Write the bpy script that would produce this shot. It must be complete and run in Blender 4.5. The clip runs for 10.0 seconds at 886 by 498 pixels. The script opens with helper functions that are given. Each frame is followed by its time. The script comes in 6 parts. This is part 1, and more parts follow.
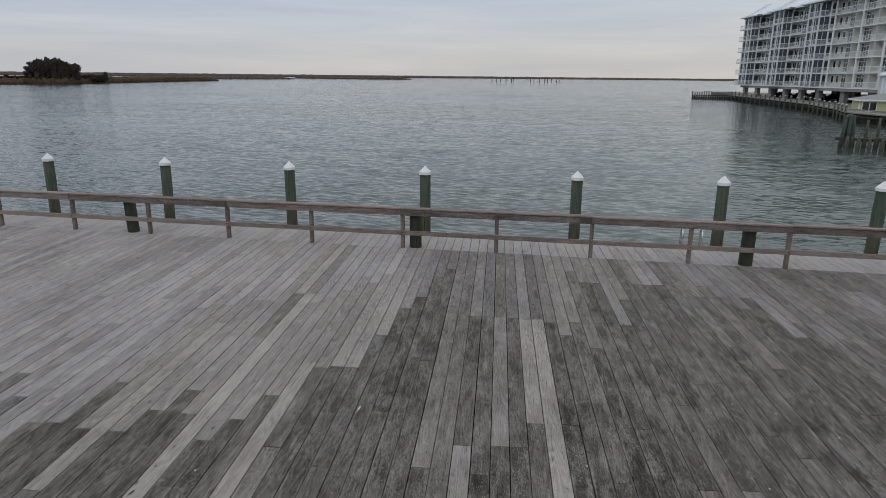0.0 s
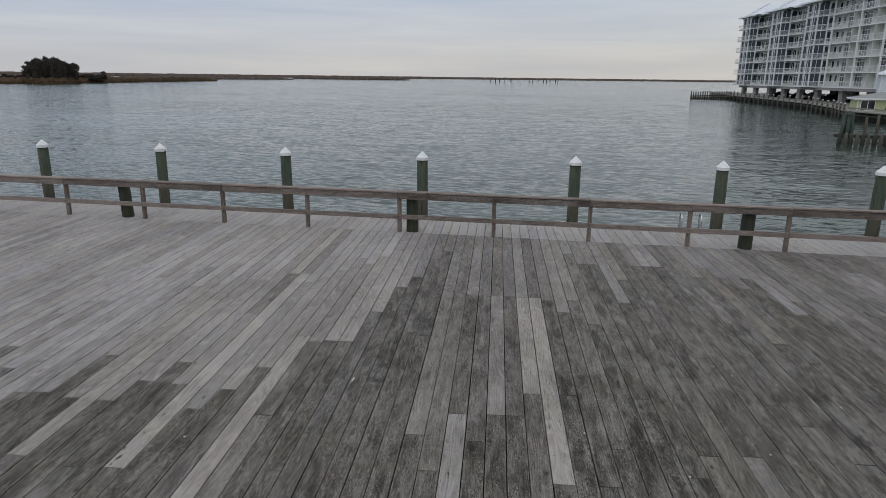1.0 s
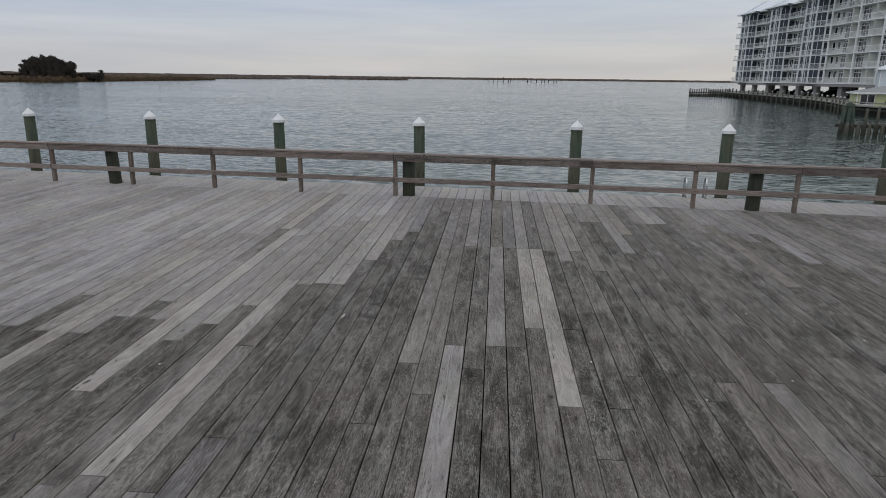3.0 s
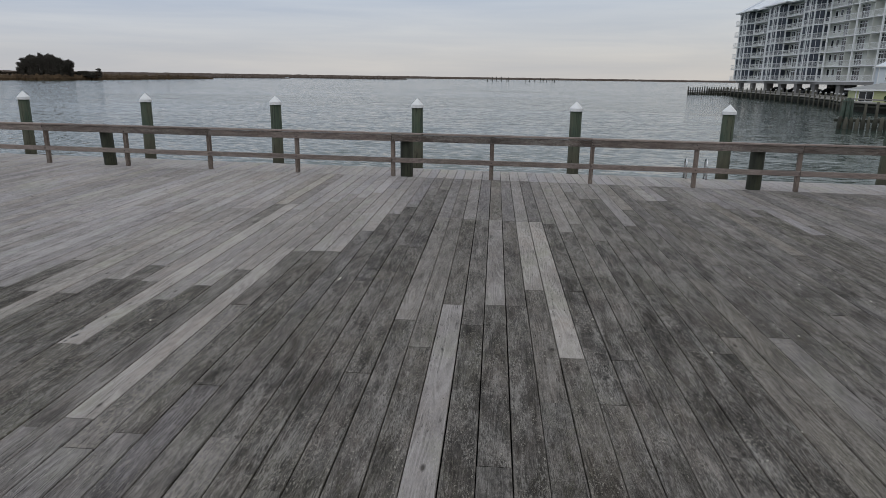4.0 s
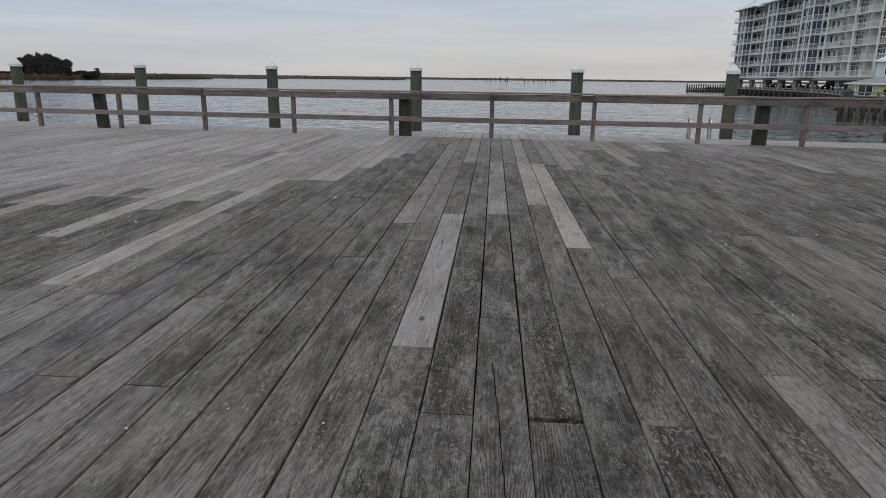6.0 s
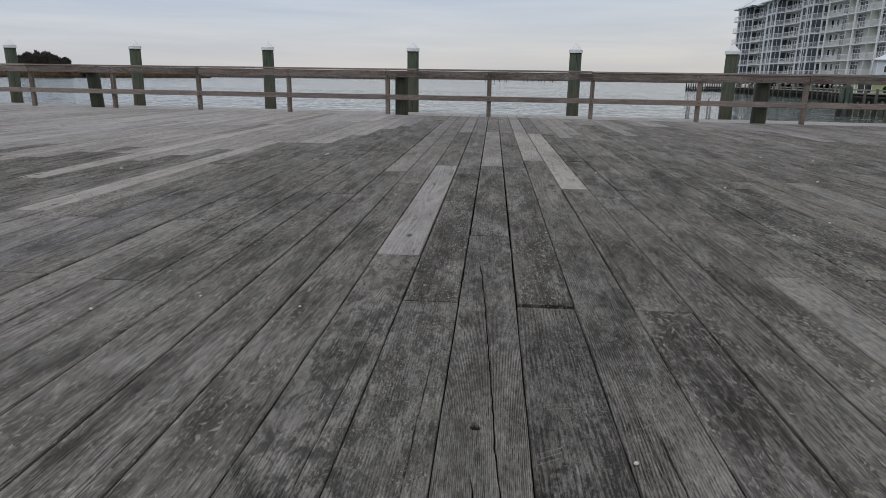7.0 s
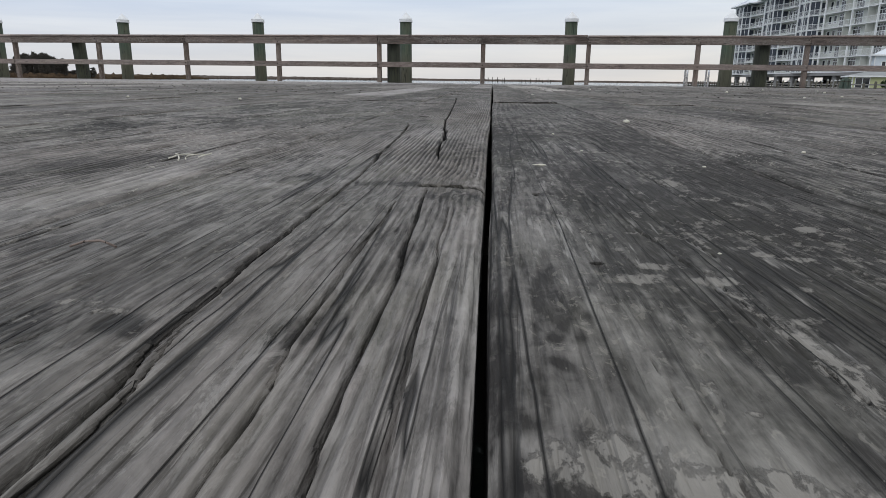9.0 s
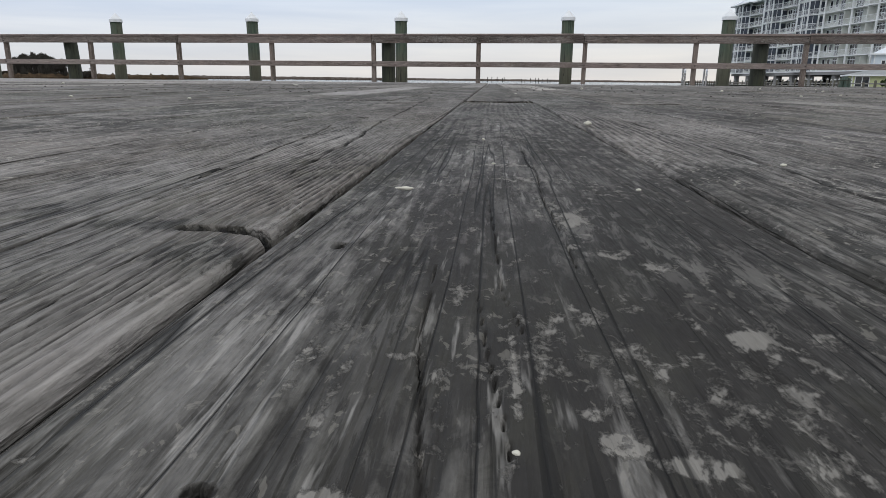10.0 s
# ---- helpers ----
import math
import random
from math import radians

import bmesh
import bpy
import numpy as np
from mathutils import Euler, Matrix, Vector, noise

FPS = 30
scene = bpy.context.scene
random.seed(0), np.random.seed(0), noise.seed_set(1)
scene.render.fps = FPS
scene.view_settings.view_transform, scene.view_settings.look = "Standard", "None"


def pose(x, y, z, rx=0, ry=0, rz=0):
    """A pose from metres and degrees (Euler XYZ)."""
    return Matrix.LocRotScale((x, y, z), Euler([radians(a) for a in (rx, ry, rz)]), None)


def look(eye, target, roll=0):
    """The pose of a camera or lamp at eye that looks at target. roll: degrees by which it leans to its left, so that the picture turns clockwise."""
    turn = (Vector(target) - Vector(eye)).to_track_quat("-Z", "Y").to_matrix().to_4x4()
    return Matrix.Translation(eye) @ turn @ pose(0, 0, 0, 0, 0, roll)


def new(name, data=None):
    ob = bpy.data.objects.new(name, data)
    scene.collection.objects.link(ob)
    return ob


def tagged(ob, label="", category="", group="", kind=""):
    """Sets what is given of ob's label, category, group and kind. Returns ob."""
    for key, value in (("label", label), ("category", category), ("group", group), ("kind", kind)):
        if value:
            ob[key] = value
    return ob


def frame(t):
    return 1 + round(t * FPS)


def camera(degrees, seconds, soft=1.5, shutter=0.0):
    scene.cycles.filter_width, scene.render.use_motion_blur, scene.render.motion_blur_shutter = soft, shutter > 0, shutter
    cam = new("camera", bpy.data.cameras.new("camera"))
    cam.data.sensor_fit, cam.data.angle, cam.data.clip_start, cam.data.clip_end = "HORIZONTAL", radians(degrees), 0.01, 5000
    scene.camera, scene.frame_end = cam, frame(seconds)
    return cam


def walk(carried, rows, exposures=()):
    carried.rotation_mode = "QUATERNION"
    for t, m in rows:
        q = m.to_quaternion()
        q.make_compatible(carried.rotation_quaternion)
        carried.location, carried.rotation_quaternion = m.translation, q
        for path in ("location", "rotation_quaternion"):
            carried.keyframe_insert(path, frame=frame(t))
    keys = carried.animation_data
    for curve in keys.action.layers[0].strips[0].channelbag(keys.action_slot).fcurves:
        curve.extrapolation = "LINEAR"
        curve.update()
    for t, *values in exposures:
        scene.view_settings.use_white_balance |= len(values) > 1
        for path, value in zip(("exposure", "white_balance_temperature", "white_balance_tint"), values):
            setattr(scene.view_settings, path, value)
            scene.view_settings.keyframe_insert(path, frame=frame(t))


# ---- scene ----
cam = camera(68.6, 10.0, soft=0.85)
PATH = [
    (0, (1.296, -14.935, 4.062), (0.968, -13.03, 3.547), 0.6),
    (0.5, (1.352, -14.912, 3.812), (1.024, -13.006, 3.303), 0.7),
    (1, (1.335, -14.904, 3.638), (1.011, -12.998, 3.126), 0.7),
    (1.5, (1.331, -14.875, 3.406), (1.006, -12.968, 2.898), 0.7),
    (2, (1.321, -14.789, 3.161), (0.999, -12.882, 2.651), 0.7),
    (2.5, (1.323, -14.698, 2.923), (1.002, -12.791, 2.413), 0.7),
    (4, (1.328, -14.609, 2.236), (1.014, -12.701, 1.725), 0.8),
    (4.5, (1.317, -14.664, 1.997), (1.002, -12.755, 1.489), 0.7),
    (5, (1.294, -14.643, 1.76), (0.982, -12.735, 1.252), 0.7),
    (5.5, (1.301, -14.588, 1.513), (0.989, -12.679, 1.005), 0.7),
    (7, (1.385, -14.549, 0.804), (1.077, -12.639, 0.296), 0.9),
    (7.5, (1.402, -14.484, 0.559), (1.095, -12.573, 0.053), 1.0),
    (8, (1.427, -14.473, 0.329), (1.123, -12.562, -0.176), 1.0),
    (8.3, (1.444, -14.472, 0.192), (1.135, -12.563, -0.312), 0.75),
    (8.5, (1.45, -14.455, 0.106), (1.147, -12.543, -0.398), 0.7),
    (8.7, (1.457, -14.466, 0.064), (1.151, -12.555, -0.438), 0.6),
    (8.8, (1.464, -14.455, 0.056), (1.158, -12.545, -0.446), 0.6),
    (9, (1.481, -14.392, 0.066), (1.177, -12.481, -0.437), 0.7),
    (9.2, (1.498, -14.363, 0.095), (1.193, -12.452, -0.407), 0.55),
    (9.3, (1.507, -14.347, 0.103), (1.201, -12.437, -0.399), 0.5),
    (9.5, (1.523, -14.32, 0.104), (1.217, -12.408, -0.401), 0.5),
    (9.7, (1.534, -14.279, 0.083), (1.228, -12.369, -0.419), 0.5),
    (9.8, (1.54, -14.261, 0.071), (1.234, -12.351, -0.431), 0.55),
    (10, (1.553, -14.226, 0.061), (1.249, -12.314, -0.443), 0.6),
]
walk(cam, [(t, look(eye, target, roll)) for t, eye, target, roll in PATH], exposures=[(0, 0.0), (5.5, 0.0), (7.5, 0.17), (8.6, 0.36), (10, 0.44)])

# ---- world, sun and exposure ----
scene.view_settings.exposure = 0.0
SUN_EL, SUN_AZ = radians(48), radians(222)

world = bpy.data.worlds.new("overcast_sky")
scene.world = world
world.use_nodes = True
wn, wl = world.node_tree.nodes, world.node_tree.links
wn.clear()


def wnode(kind, **inputs):
    n = wn.new(kind)
    for k, v in inputs.items():
        n.inputs[k].default_value = v
    return n


w_out = wn.new("ShaderNodeOutputWorld")
w_bg = wnode("ShaderNodeBackground", Strength=1.0)
w_sky = wn.new("ShaderNodeTexSky")
w_sky.sky_type, w_sky.sun_disc = "NISHITA", False
w_sky.sun_elevation, w_sky.sun_rotation = SUN_EL, SUN_AZ
w_dim = wn.new("ShaderNodeMix")
w_dim.data_type, w_dim.blend_type = "RGBA", "MULTIPLY"
w_dim.inputs[0].default_value = 1.0
w_dim.inputs[7].default_value = (0.09, 0.09, 0.09, 1)
w_co = wn.new("ShaderNodeTexCoord")
w_sep = wn.new("ShaderNodeSeparateXYZ")
w_ramp = wn.new("ShaderNodeValToRGB")
els = w_ramp.color_ramp.elements
els[0].position, els[0].color = 0.0, (0.565, 0.545, 0.53, 1)
els[1].position, els[1].color = 1.0, (0.61, 0.635, 0.675, 1)
for p, c in ((0.025, (0.57, 0.557, 0.547)), (0.06, (0.578, 0.588, 0.604)), (0.12, (0.52, 0.575, 0.655)), (0.3, (0.565, 0.603, 0.66))):
    e = els.new(p)
    e.color = (*c, 1)
# cloud layers: long flat streaks
w_map = wn.new("ShaderNodeMapping")
w_map.inputs["Scale"].default_value = (1.6, 1.6, 22.0)
w_noise = wnode("ShaderNodeTexNoise", Scale=1.7, Detail=5.0, Roughness=0.55, Distortion=0.4)
w_cr = wn.new("ShaderNodeValToRGB")
w_cr.color_ramp.elements[0].position, w_cr.color_ramp.elements[0].color = 0.30, (0.88, 0.90, 0.935, 1)
w_cr.color_ramp.elements[1].position, w_cr.color_ramp.elements[1].color = 0.72, (1.08, 1.06, 1.03, 1)
w_mul = wn.new("ShaderNodeMix")
w_mul.data_type, w_mul.blend_type = "RGBA", "MULTIPLY"
w_mul.inputs[0].default_value = 1.0
w_mix = wn.new("ShaderNodeMix")
w_mix.data_type = "RGBA"
w_mix.inputs[0].default_value = 0.96
wl.new(w_co.outputs["Generated"], w_sep.inputs[0])
wl.new(w_sep.outputs["Z"], w_ramp.inputs[0])
wl.new(w_co.outputs["Generated"], w_map.inputs[0])
wl.new(w_map.outputs[0], w_noise.inputs["Vector"])
wl.new(w_noise.outputs[0], w_cr.inputs[0])
w_side = wn.new("ShaderNodeMapRange")
w_side.inputs[1].default_value, w_side.inputs[2].default_value = -0.6, 0.5
w_tint = wn.new("ShaderNodeMix")
w_tint.data_type = "RGBA"
w_tint.inputs[6].default_value, w_tint.inputs[7].default_value = (0.955, 0.99, 1.045, 1), (1.075, 1.055, 1.01, 1)
w_cast = wn.new("ShaderNodeMix")
w_cast.data_type, w_cast.blend_type = "RGBA", "MULTIPLY"
w_cast.inputs[0].default_value = 1.0
wl.new(w_sep.outputs["X"], w_side.inputs[0])
wl.new(w_side.outputs[0], w_tint.inputs[0])
wl.new(w_ramp.outputs[0], w_cast.inputs[6])
wl.new(w_tint.outputs[2], w_cast.inputs[7])
wl.new(w_cast.outputs[2], w_mul.inputs[6])
wl.new(w_cr.outputs[0], w_mul.inputs[7])
wl.new(w_sky.outputs[0], w_dim.inputs[6])
wl.new(w_dim.outputs[2], w_mix.inputs[6])
wl.new(w_mul.outputs[2], w_mix.inputs[7])
wl.new(w_mix.outputs[2], w_bg.inputs["Color"])
wl.new(w_bg.outputs[0], w_out.inputs[0])

sun = new("sun", bpy.data.lights.new("sun", "SUN"))
sun.data.energy, sun.data.angle, sun.data.color = 0.45, radians(60), (1.0, 0.96, 0.9)
sun.matrix_world = look((0, 0, 60), (-60 * math.sin(SUN_AZ) * math.cos(SUN_EL), -60 * math.cos(SUN_AZ) * math.cos(SUN_EL), 60 - 60 * math.sin(SUN_EL)))

# ---- materials ----
WATER_Z = -1.6
SKEW = radians(5.0)           # the deck boards run 5 degrees off the railing's normal


class Nodes:
    """Short names for building a node material."""

    def __init__(self, name):
        self.mat = bpy.data.materials.new(name)
        self.mat.use_nodes = True
        self.t = self.mat.node_tree
        self.t.nodes.clear()
        self.out = self.t.nodes.new("ShaderNodeOutputMaterial")
        self.bsdf = self.t.nodes.new("ShaderNodeBsdfPrincipled")
        self.link(self.bsdf.outputs[0], self.out.inputs[0])

    def link(self, a, b):
        self.t.links.new(a, b)

    def put(self, socket, value):
        if isinstance(value, bpy.types.NodeSocket):
            self.link(value, socket)
        elif isinstance(value, tuple) and len(value) == 3 and socket.type == "RGBA":
            socket.default_value = (*value, 1)
        else:
            socket.default_value = value

    def set(self, name, value):
        self.put(self.bsdf.inputs[name], value)

    def pos(self, rz=0.0, scale=(1, 1, 1), add=None):
        g = self.t.nodes.new("ShaderNodeNewGeometry").outputs["Position"]
        if rz:
            r = self.t.nodes.new("ShaderNodeVectorRotate")
            r.rotation_type = "Z_AXIS"
            r.inputs["Angle"].default_value = rz
            self.link(g, r.inputs["Vector"])
            g = r.outputs[0]
        return self.scaled(self.vadd(g, add) if add is not None else g, scale)

    def local(self, scale=(1, 1, 1)):
        return self.scaled(self.t.nodes.new("ShaderNodeTexCoord").outputs["Object"], scale)

    def vadd(self, a, b):
        m = self.t.nodes.new("ShaderNodeVectorMath")
        self.put(m.inputs[0], a), self.put(m.inputs[1], b)
        return m.outputs[0]

    def scaled(self, v, scale):
        m = self.t.nodes.new("ShaderNodeVectorMath")
        m.operation = "MULTIPLY"
        self.put(m.inputs[0], v), self.put(m.inputs[1], scale)
        return m.outputs[0]

    def noise(self, v, scale=1.0, detail=4.0, rough=0.55, warp=0.0):
        n = self.t.nodes.new("ShaderNodeTexNoise")
        self.link(v, n.inputs["Vector"])
        n.inputs["Scale"].default_value, n.inputs["Detail"].default_value = scale, detail
        n.inputs["Roughness"].default_value, n.inputs["Distortion"].default_value = rough, warp
        return n.outputs[0]

    def cells(self, v, scale=1.0, feature="F1"):
        n = self.t.nodes.new("ShaderNodeTexVoronoi")
        n.feature = feature
        self.link(v, n.inputs["Vector"])
        n.inputs["Scale"].default_value = scale
        return n.outputs["Distance"]

    def math(self, op, a, b=0.0, c=0.0, clamp=False):
        m = self.t.nodes.new("ShaderNodeMath")
        m.operation, m.use_clamp = op, clamp
        self.put(m.inputs[0], a), self.put(m.inputs[1], b), self.put(m.inputs[2], c)
        return m.outputs[0]

    def span(self, v, lo, hi, to_lo=0.0, to_hi=1.0):
        m = self.t.nodes.new("ShaderNodeMapRange")
        m.clamp = True
        self.put(m.inputs[0], v)
        for i, x in enumerate((lo, hi, to_lo, to_hi)):
            self.put(m.inputs[i + 1], x)
        return m.outputs[0]

    def mix(self, f, a, b, mode="MIX"):
        m = self.t.nodes.new("ShaderNodeMix")
        m.data_type, m.blend_type = "RGBA", mode
        self.put(m.inputs[0], f), self.put(m.inputs[6], a), self.put(m.inputs[7], b)
        return m.outputs[2]

    def bump(self, height, strength=0.5, distance=0.01, normal=None):
        b = self.t.nodes.new("ShaderNodeBump")
        b.inputs["Strength"].default_value, b.inputs["Distance"].default_value = strength, distance
        self.link(height, b.inputs["Height"])
        if normal is not None:
            self.link(normal, b.inputs["Normal"])
        self.link(b.outputs[0], self.bsdf.inputs["Normal"])
        return b.outputs[0]


def board_material(name, dark, light, rz=0.0, along="y", islands=False, hero=False, blotch=1.0, rough=0.80):
    """Weathered grey timber: growth rings, fine grain, mildew, pale crust, splits. Tone comes from each board's own colour."""
    n = Nodes(name)
    info = n.t.nodes.new("ShaderNodeObjectInfo")
    rnd = info.outputs["Random"]
    sep = n.t.nodes.new("ShaderNodeSeparateColor")
    n.link(info.outputs["Color"], sep.inputs[0])
    tone, crusty, cast, grime = sep.outputs[0], sep.outputs[1], sep.outputs[2], info.outputs["Alpha"]
    if islands:
        rnd = n.t.nodes.new("ShaderNodeNewGeometry").outputs["Random Per Island"]
        tone = n.math("ADD", tone, n.math("MULTIPLY", n.math("SUBTRACT", rnd, 0.5), 0.22))
        cast = n.math("MULTIPLY", n.math("FRACT", n.math("MULTIPLY", rnd, 7.3)), 0.6)
    seed = n.t.nodes.new("ShaderNodeCombineXYZ")
    n.link(n.math("MULTIPLY", rnd, 37.0), seed.inputs[0])
    n.link(n.math("MULTIPLY", rnd, 91.0), seed.inputs[1])
    base = n.pos(rz)
    own = n.vadd(base, seed.outputs[0])
    st = {"y": lambda a, b: (a, b, a), "x": lambda a, b: (b, a, a), "z": lambda a, b: (a, a, b)}[along]

    def swing(v, w, lo=0.33, hi=0.67):
        return n.span(v, lo, hi, -w / 2, w / 2)

    # rings: contour lines of a long smooth field
    field = n.noise(n.scaled(own, st(5.0, 0.38)), 1.0, 1.2, 0.35)
    wig = n.noise(n.scaled(own, st(30.0, 3.0)), 1.0, 2.0, 0.5)
    ring = n.math("SINE", n.math("ADD", n.math("MULTIPLY", field, 120.0), n.math("MULTIPLY", wig, 5.0)))
    ring = n.math("POWER", n.span(ring, -1.0, 1.0), 1.6)
    fine = n.noise(n.scaled(own, st(190.0 if hero else 180.0, 24.0 if hero else 22.0)), 1.0, 3.5, 0.6)
    finer = n.noise(n.scaled(own, st(520.0 if hero else 390.0, 50.0 if hero else 40.0)), 1.0, 3.0, 0.6)
    patch = n.noise(n.scaled(own, st(11.0, 3.6) if hero else st(10.0, 2.6)), 1.0, 8.0, 0.70, 0.7)
    stain = n.noise(n.scaled(base, (0.75, 0.42, 0.6)), 1.0, 4.0, 0.6)
    split = n.noise(n.scaled(own, st(55.0, 0.9)), 1.0, 2.0, 0.5)
    splits = n.span(n.math("ABSOLUTE", n.math("SUBTRACT", split, 0.5)), 0.0, 0.012)
    splits = n.math("MAXIMUM", splits, n.span(n.noise(n.scaled(own, st(7.0, 0.6)), 1.0, 1.0), 0.52, 0.47))
    ring_amt = n.span(n.noise(n.scaled(own, st(8.0, 2.2)), 1.0, 3.0, 0.6), 0.42, 0.60, 0.06, 0.26)
    if hero:
        att = n.t.nodes.new("ShaderNodeAttribute")
        att.attribute_name = "grain"
        ring = att.outputs["Fac"]
        ring_amt = 0.50
        lichen = n.noise(n.scaled(own, st(95.0, 60.0)), 1.0, 7.0, 0.72, 0.8)
        scurf = n.noise(n.scaled(own, st(28.0, 14.0)), 1.0, 5.0, 0.65, 0.6)
    f = n.math("ADD", tone, n.math("MULTIPLY", n.math("SUBTRACT", ring, 0.45), ring_amt))
    for v, w in ((fine, 0.15 if hero else 0.22), (finer, 0.13 if hero else 0.17), (patch, (0.20 if hero else 0.22) * blotch), (stain, (0.14 if hero else 0.26) * blotch)):
        f = n.math("ADD", f, swing(v, w) if v is not stain else n.span(v, 0.33, 0.67, -w * 0.75, w * 0.3))
    if hero:
        f = n.math("ADD", n.math("ADD", f, swing(lichen, 0.09, 0.42, 0.58)), swing(scurf, 0.12))
    f = n.math("ADD", n.math("MULTIPLY", f, 1.12), 0.035 if hero else 0.06)
    f = n.math("MINIMUM", n.math("MAXIMUM", f, 0.0), 1.0)
    col = n.mix(f, dark, light)
    # each board's own cast, from lavender grey to brown
    if not hero:
        col = n.mix(1.0, col, n.mix(cast, (0.975, 0.97, 1.045), (1.04, 1.0, 0.92)), "MULTIPLY")
    # brownish and greenish casts
    hue = n.noise(n.scaled(own, st(2.6, 1.0)), 1.0, 4.0, 0.6)
    col = n.mix(n.span(hue, 0.46 if hero else 0.50, 0.64 if hero else 0.68, 0.0, 0.25 if hero else 0.20), col, n.mix(1.0, col, (1.18, 0.97, 0.78), "MULTIPLY"))
    col = n.mix(n.span(hue, 0.48, 0.33, 0.0, (0.3 if hero else 0.4) * blotch), col, n.mix(1.0, col, (0.95, 1.03, 0.82), "MULTIPLY"))
    # mildew
    mil = n.noise(n.scaled(own, st(24.0, 10.0) if hero else st(15.0, 2.8)), 1.0, 8.0, 0.72, 0.8)
    area = n.noise(n.scaled(base, (1.5, 0.9, 1.0)), 1.0, 4.0, 0.6)
    mil = n.math("MULTIPLY", n.span(mil, 0.475 if hero else 0.45, 0.545 if hero else 0.55), n.span(area, 0.45, 0.53) if hero else n.span(area, 0.36, 0.54))
    clean = n.math("MULTIPLY", n.span(tone, 0.30, 0.70, 1.0, 0.18), grime) if hero else n.math("MULTIPLY", n.span(tone, 0.30, 0.70, 1.0, 0.18), n.math("ADD", 0.15, n.math("MULTIPLY", grime, 0.85)))
    mil = n.math("MULTIPLY", mil, clean)
    col = n.mix(n.math("MULTIPLY", mil, 0.78 * blotch), col, (0.032, 0.031, 0.028))
    if not hero:
        grunge = n.noise(n.scaled(own, st(34.0, 14.0)), 1.0, 8.0, 0.74, 0.7)
        bed = n.noise(n.scaled(own, st(5.0, 1.1)), 1.0, 4.0, 0.6)
        grunge = n.math("MULTIPLY", n.math("MULTIPLY", n.span(grunge, 0.44, 0.60), n.span(bed, 0.36, 0.60, 0.15, 1.0)), clean)
        col = n.mix(n.math("MULTIPLY", grunge, 0.82 * blotch), col, n.mix(1.0, col, (0.37, 0.36, 0.34), "MULTIPLY"))
    damp = n.noise(n.scaled(own, st(7.0, 1.9)), 1.0, 5.0, 0.6, 0.5)
    col = n.mix(n.math("MULTIPLY", n.span(damp, 0.50 if hero else 0.40, 0.62, 0.0, (0.70 if hero else 0.95) * blotch), clean), col, n.mix(1.0, col, (0.48, 0.46, 0.44), "MULTIPLY"))
    fibre = n.noise(n.scaled(own, st(260.0, 20.0 if hero else 16.0)), 1.0, 3.0, 0.6)
    fibre = n.math("MULTIPLY", n.span(fibre, 0.60 if hero else 0.58, 0.68), n.span(patch, 0.42, 0.58))
    col = n.mix(n.math("MULTIPLY", fibre, 0.65 if hero else 0.8), col, (0.36, 0.342, 0.318))
    # bleached fibrous stretches and dark mossy ones
    weather = n.noise(n.scaled(own, st(6.5, 2.0) if hero else st(6.0, 1.25)), 1.0, 5.0, 0.62, 0.4)
    strands = n.noise(n.scaled(own, st(230.0, 22.0) if hero else st(110.0, 13.0)), 1.0, 6.0, 0.72, 0.5)
    bleach = n.math("MULTIPLY", n.math("MULTIPLY", n.span(weather, 0.515, 0.57), n.span(strands, 0.47, 0.54)), clean)
    col = n.mix(n.math("MULTIPLY", bleach, (0.42 if hero else 0.68) * blotch), col, (0.325, 0.308, 0.286))
    murk = n.math("MULTIPLY", n.math("MULTIPLY", n.span(weather, 0.485, 0.42), n.span(strands, 0.55, 0.46, 0.15, 1.0)), clean)
    col = n.mix(n.math("MULTIPLY", murk, (0.32 if hero else 0.55) * blotch), col, n.mix(1.0, col, (0.475, 0.435, 0.38), "MULTIPLY"))
    # worn flecks, pale and dark
    fleck = n.noise(n.scaled(own, st(150.0, 34.0) if hero else st(95.0, 24.0)), 1.0, 6.0, 0.74, 0.6)
    zone = n.noise(n.scaled(own, st(9.0, 3.0) if hero else st(6.0, 1.4)), 1.0, 4.0, 0.6)
    pale = n.math("MULTIPLY", n.span(fleck, 0.51, 0.57), n.span(zone, 0.49, 0.60))
    col = n.mix(n.math("MULTIPLY", n.math("MULTIPLY", pale, clean), 0.5 if hero else 0.75), col, (0.36, 0.338, 0.31))
    deep = n.math("MULTIPLY", n.span(fleck, 0.49, 0.43), n.span(zone, 0.57, 0.46))
    col = n.mix(n.math("MULTIPLY", n.math("MULTIPLY", deep, clean), 0.5), col, (0.034, 0.030, 0.025))
    # long edges worn pale and fuzzy
    if not (hero or islands) and along == "y":
        co = n.t.nodes.new("ShaderNodeTexCoord")
        ax = n.t.nodes.new("ShaderNodeSeparateXYZ")
        n.link(co.outputs["Object"], ax.inputs[0])
        rim = n.span(n.math("ABSOLUTE", ax.outputs[0]), 0.082, 0.098)
        rim = n.math("MULTIPLY", rim, n.span(n.noise(n.scaled(own, st(4.0, 2.5)), 1.0, 5.0, 0.7), 0.45, 0.60))
        col = n.mix(n.math("MULTIPLY", rim, 0.4), col, (0.33, 0.30, 0.265))
    # thin moss and algae
    moss = n.noise(n.scaled(own, st(24.0, 10.0)), 1.0, 7.0, 0.72, 0.6)
    green = n.noise(n.scaled(base, (1.1, 0.7, 1.0)), 1.0, 4.0, 0.6)
    moss = n.math("MULTIPLY", n.math("MULTIPLY", n.span(moss, 0.48, 0.60), n.span(green, 0.47, 0.60)), clean)
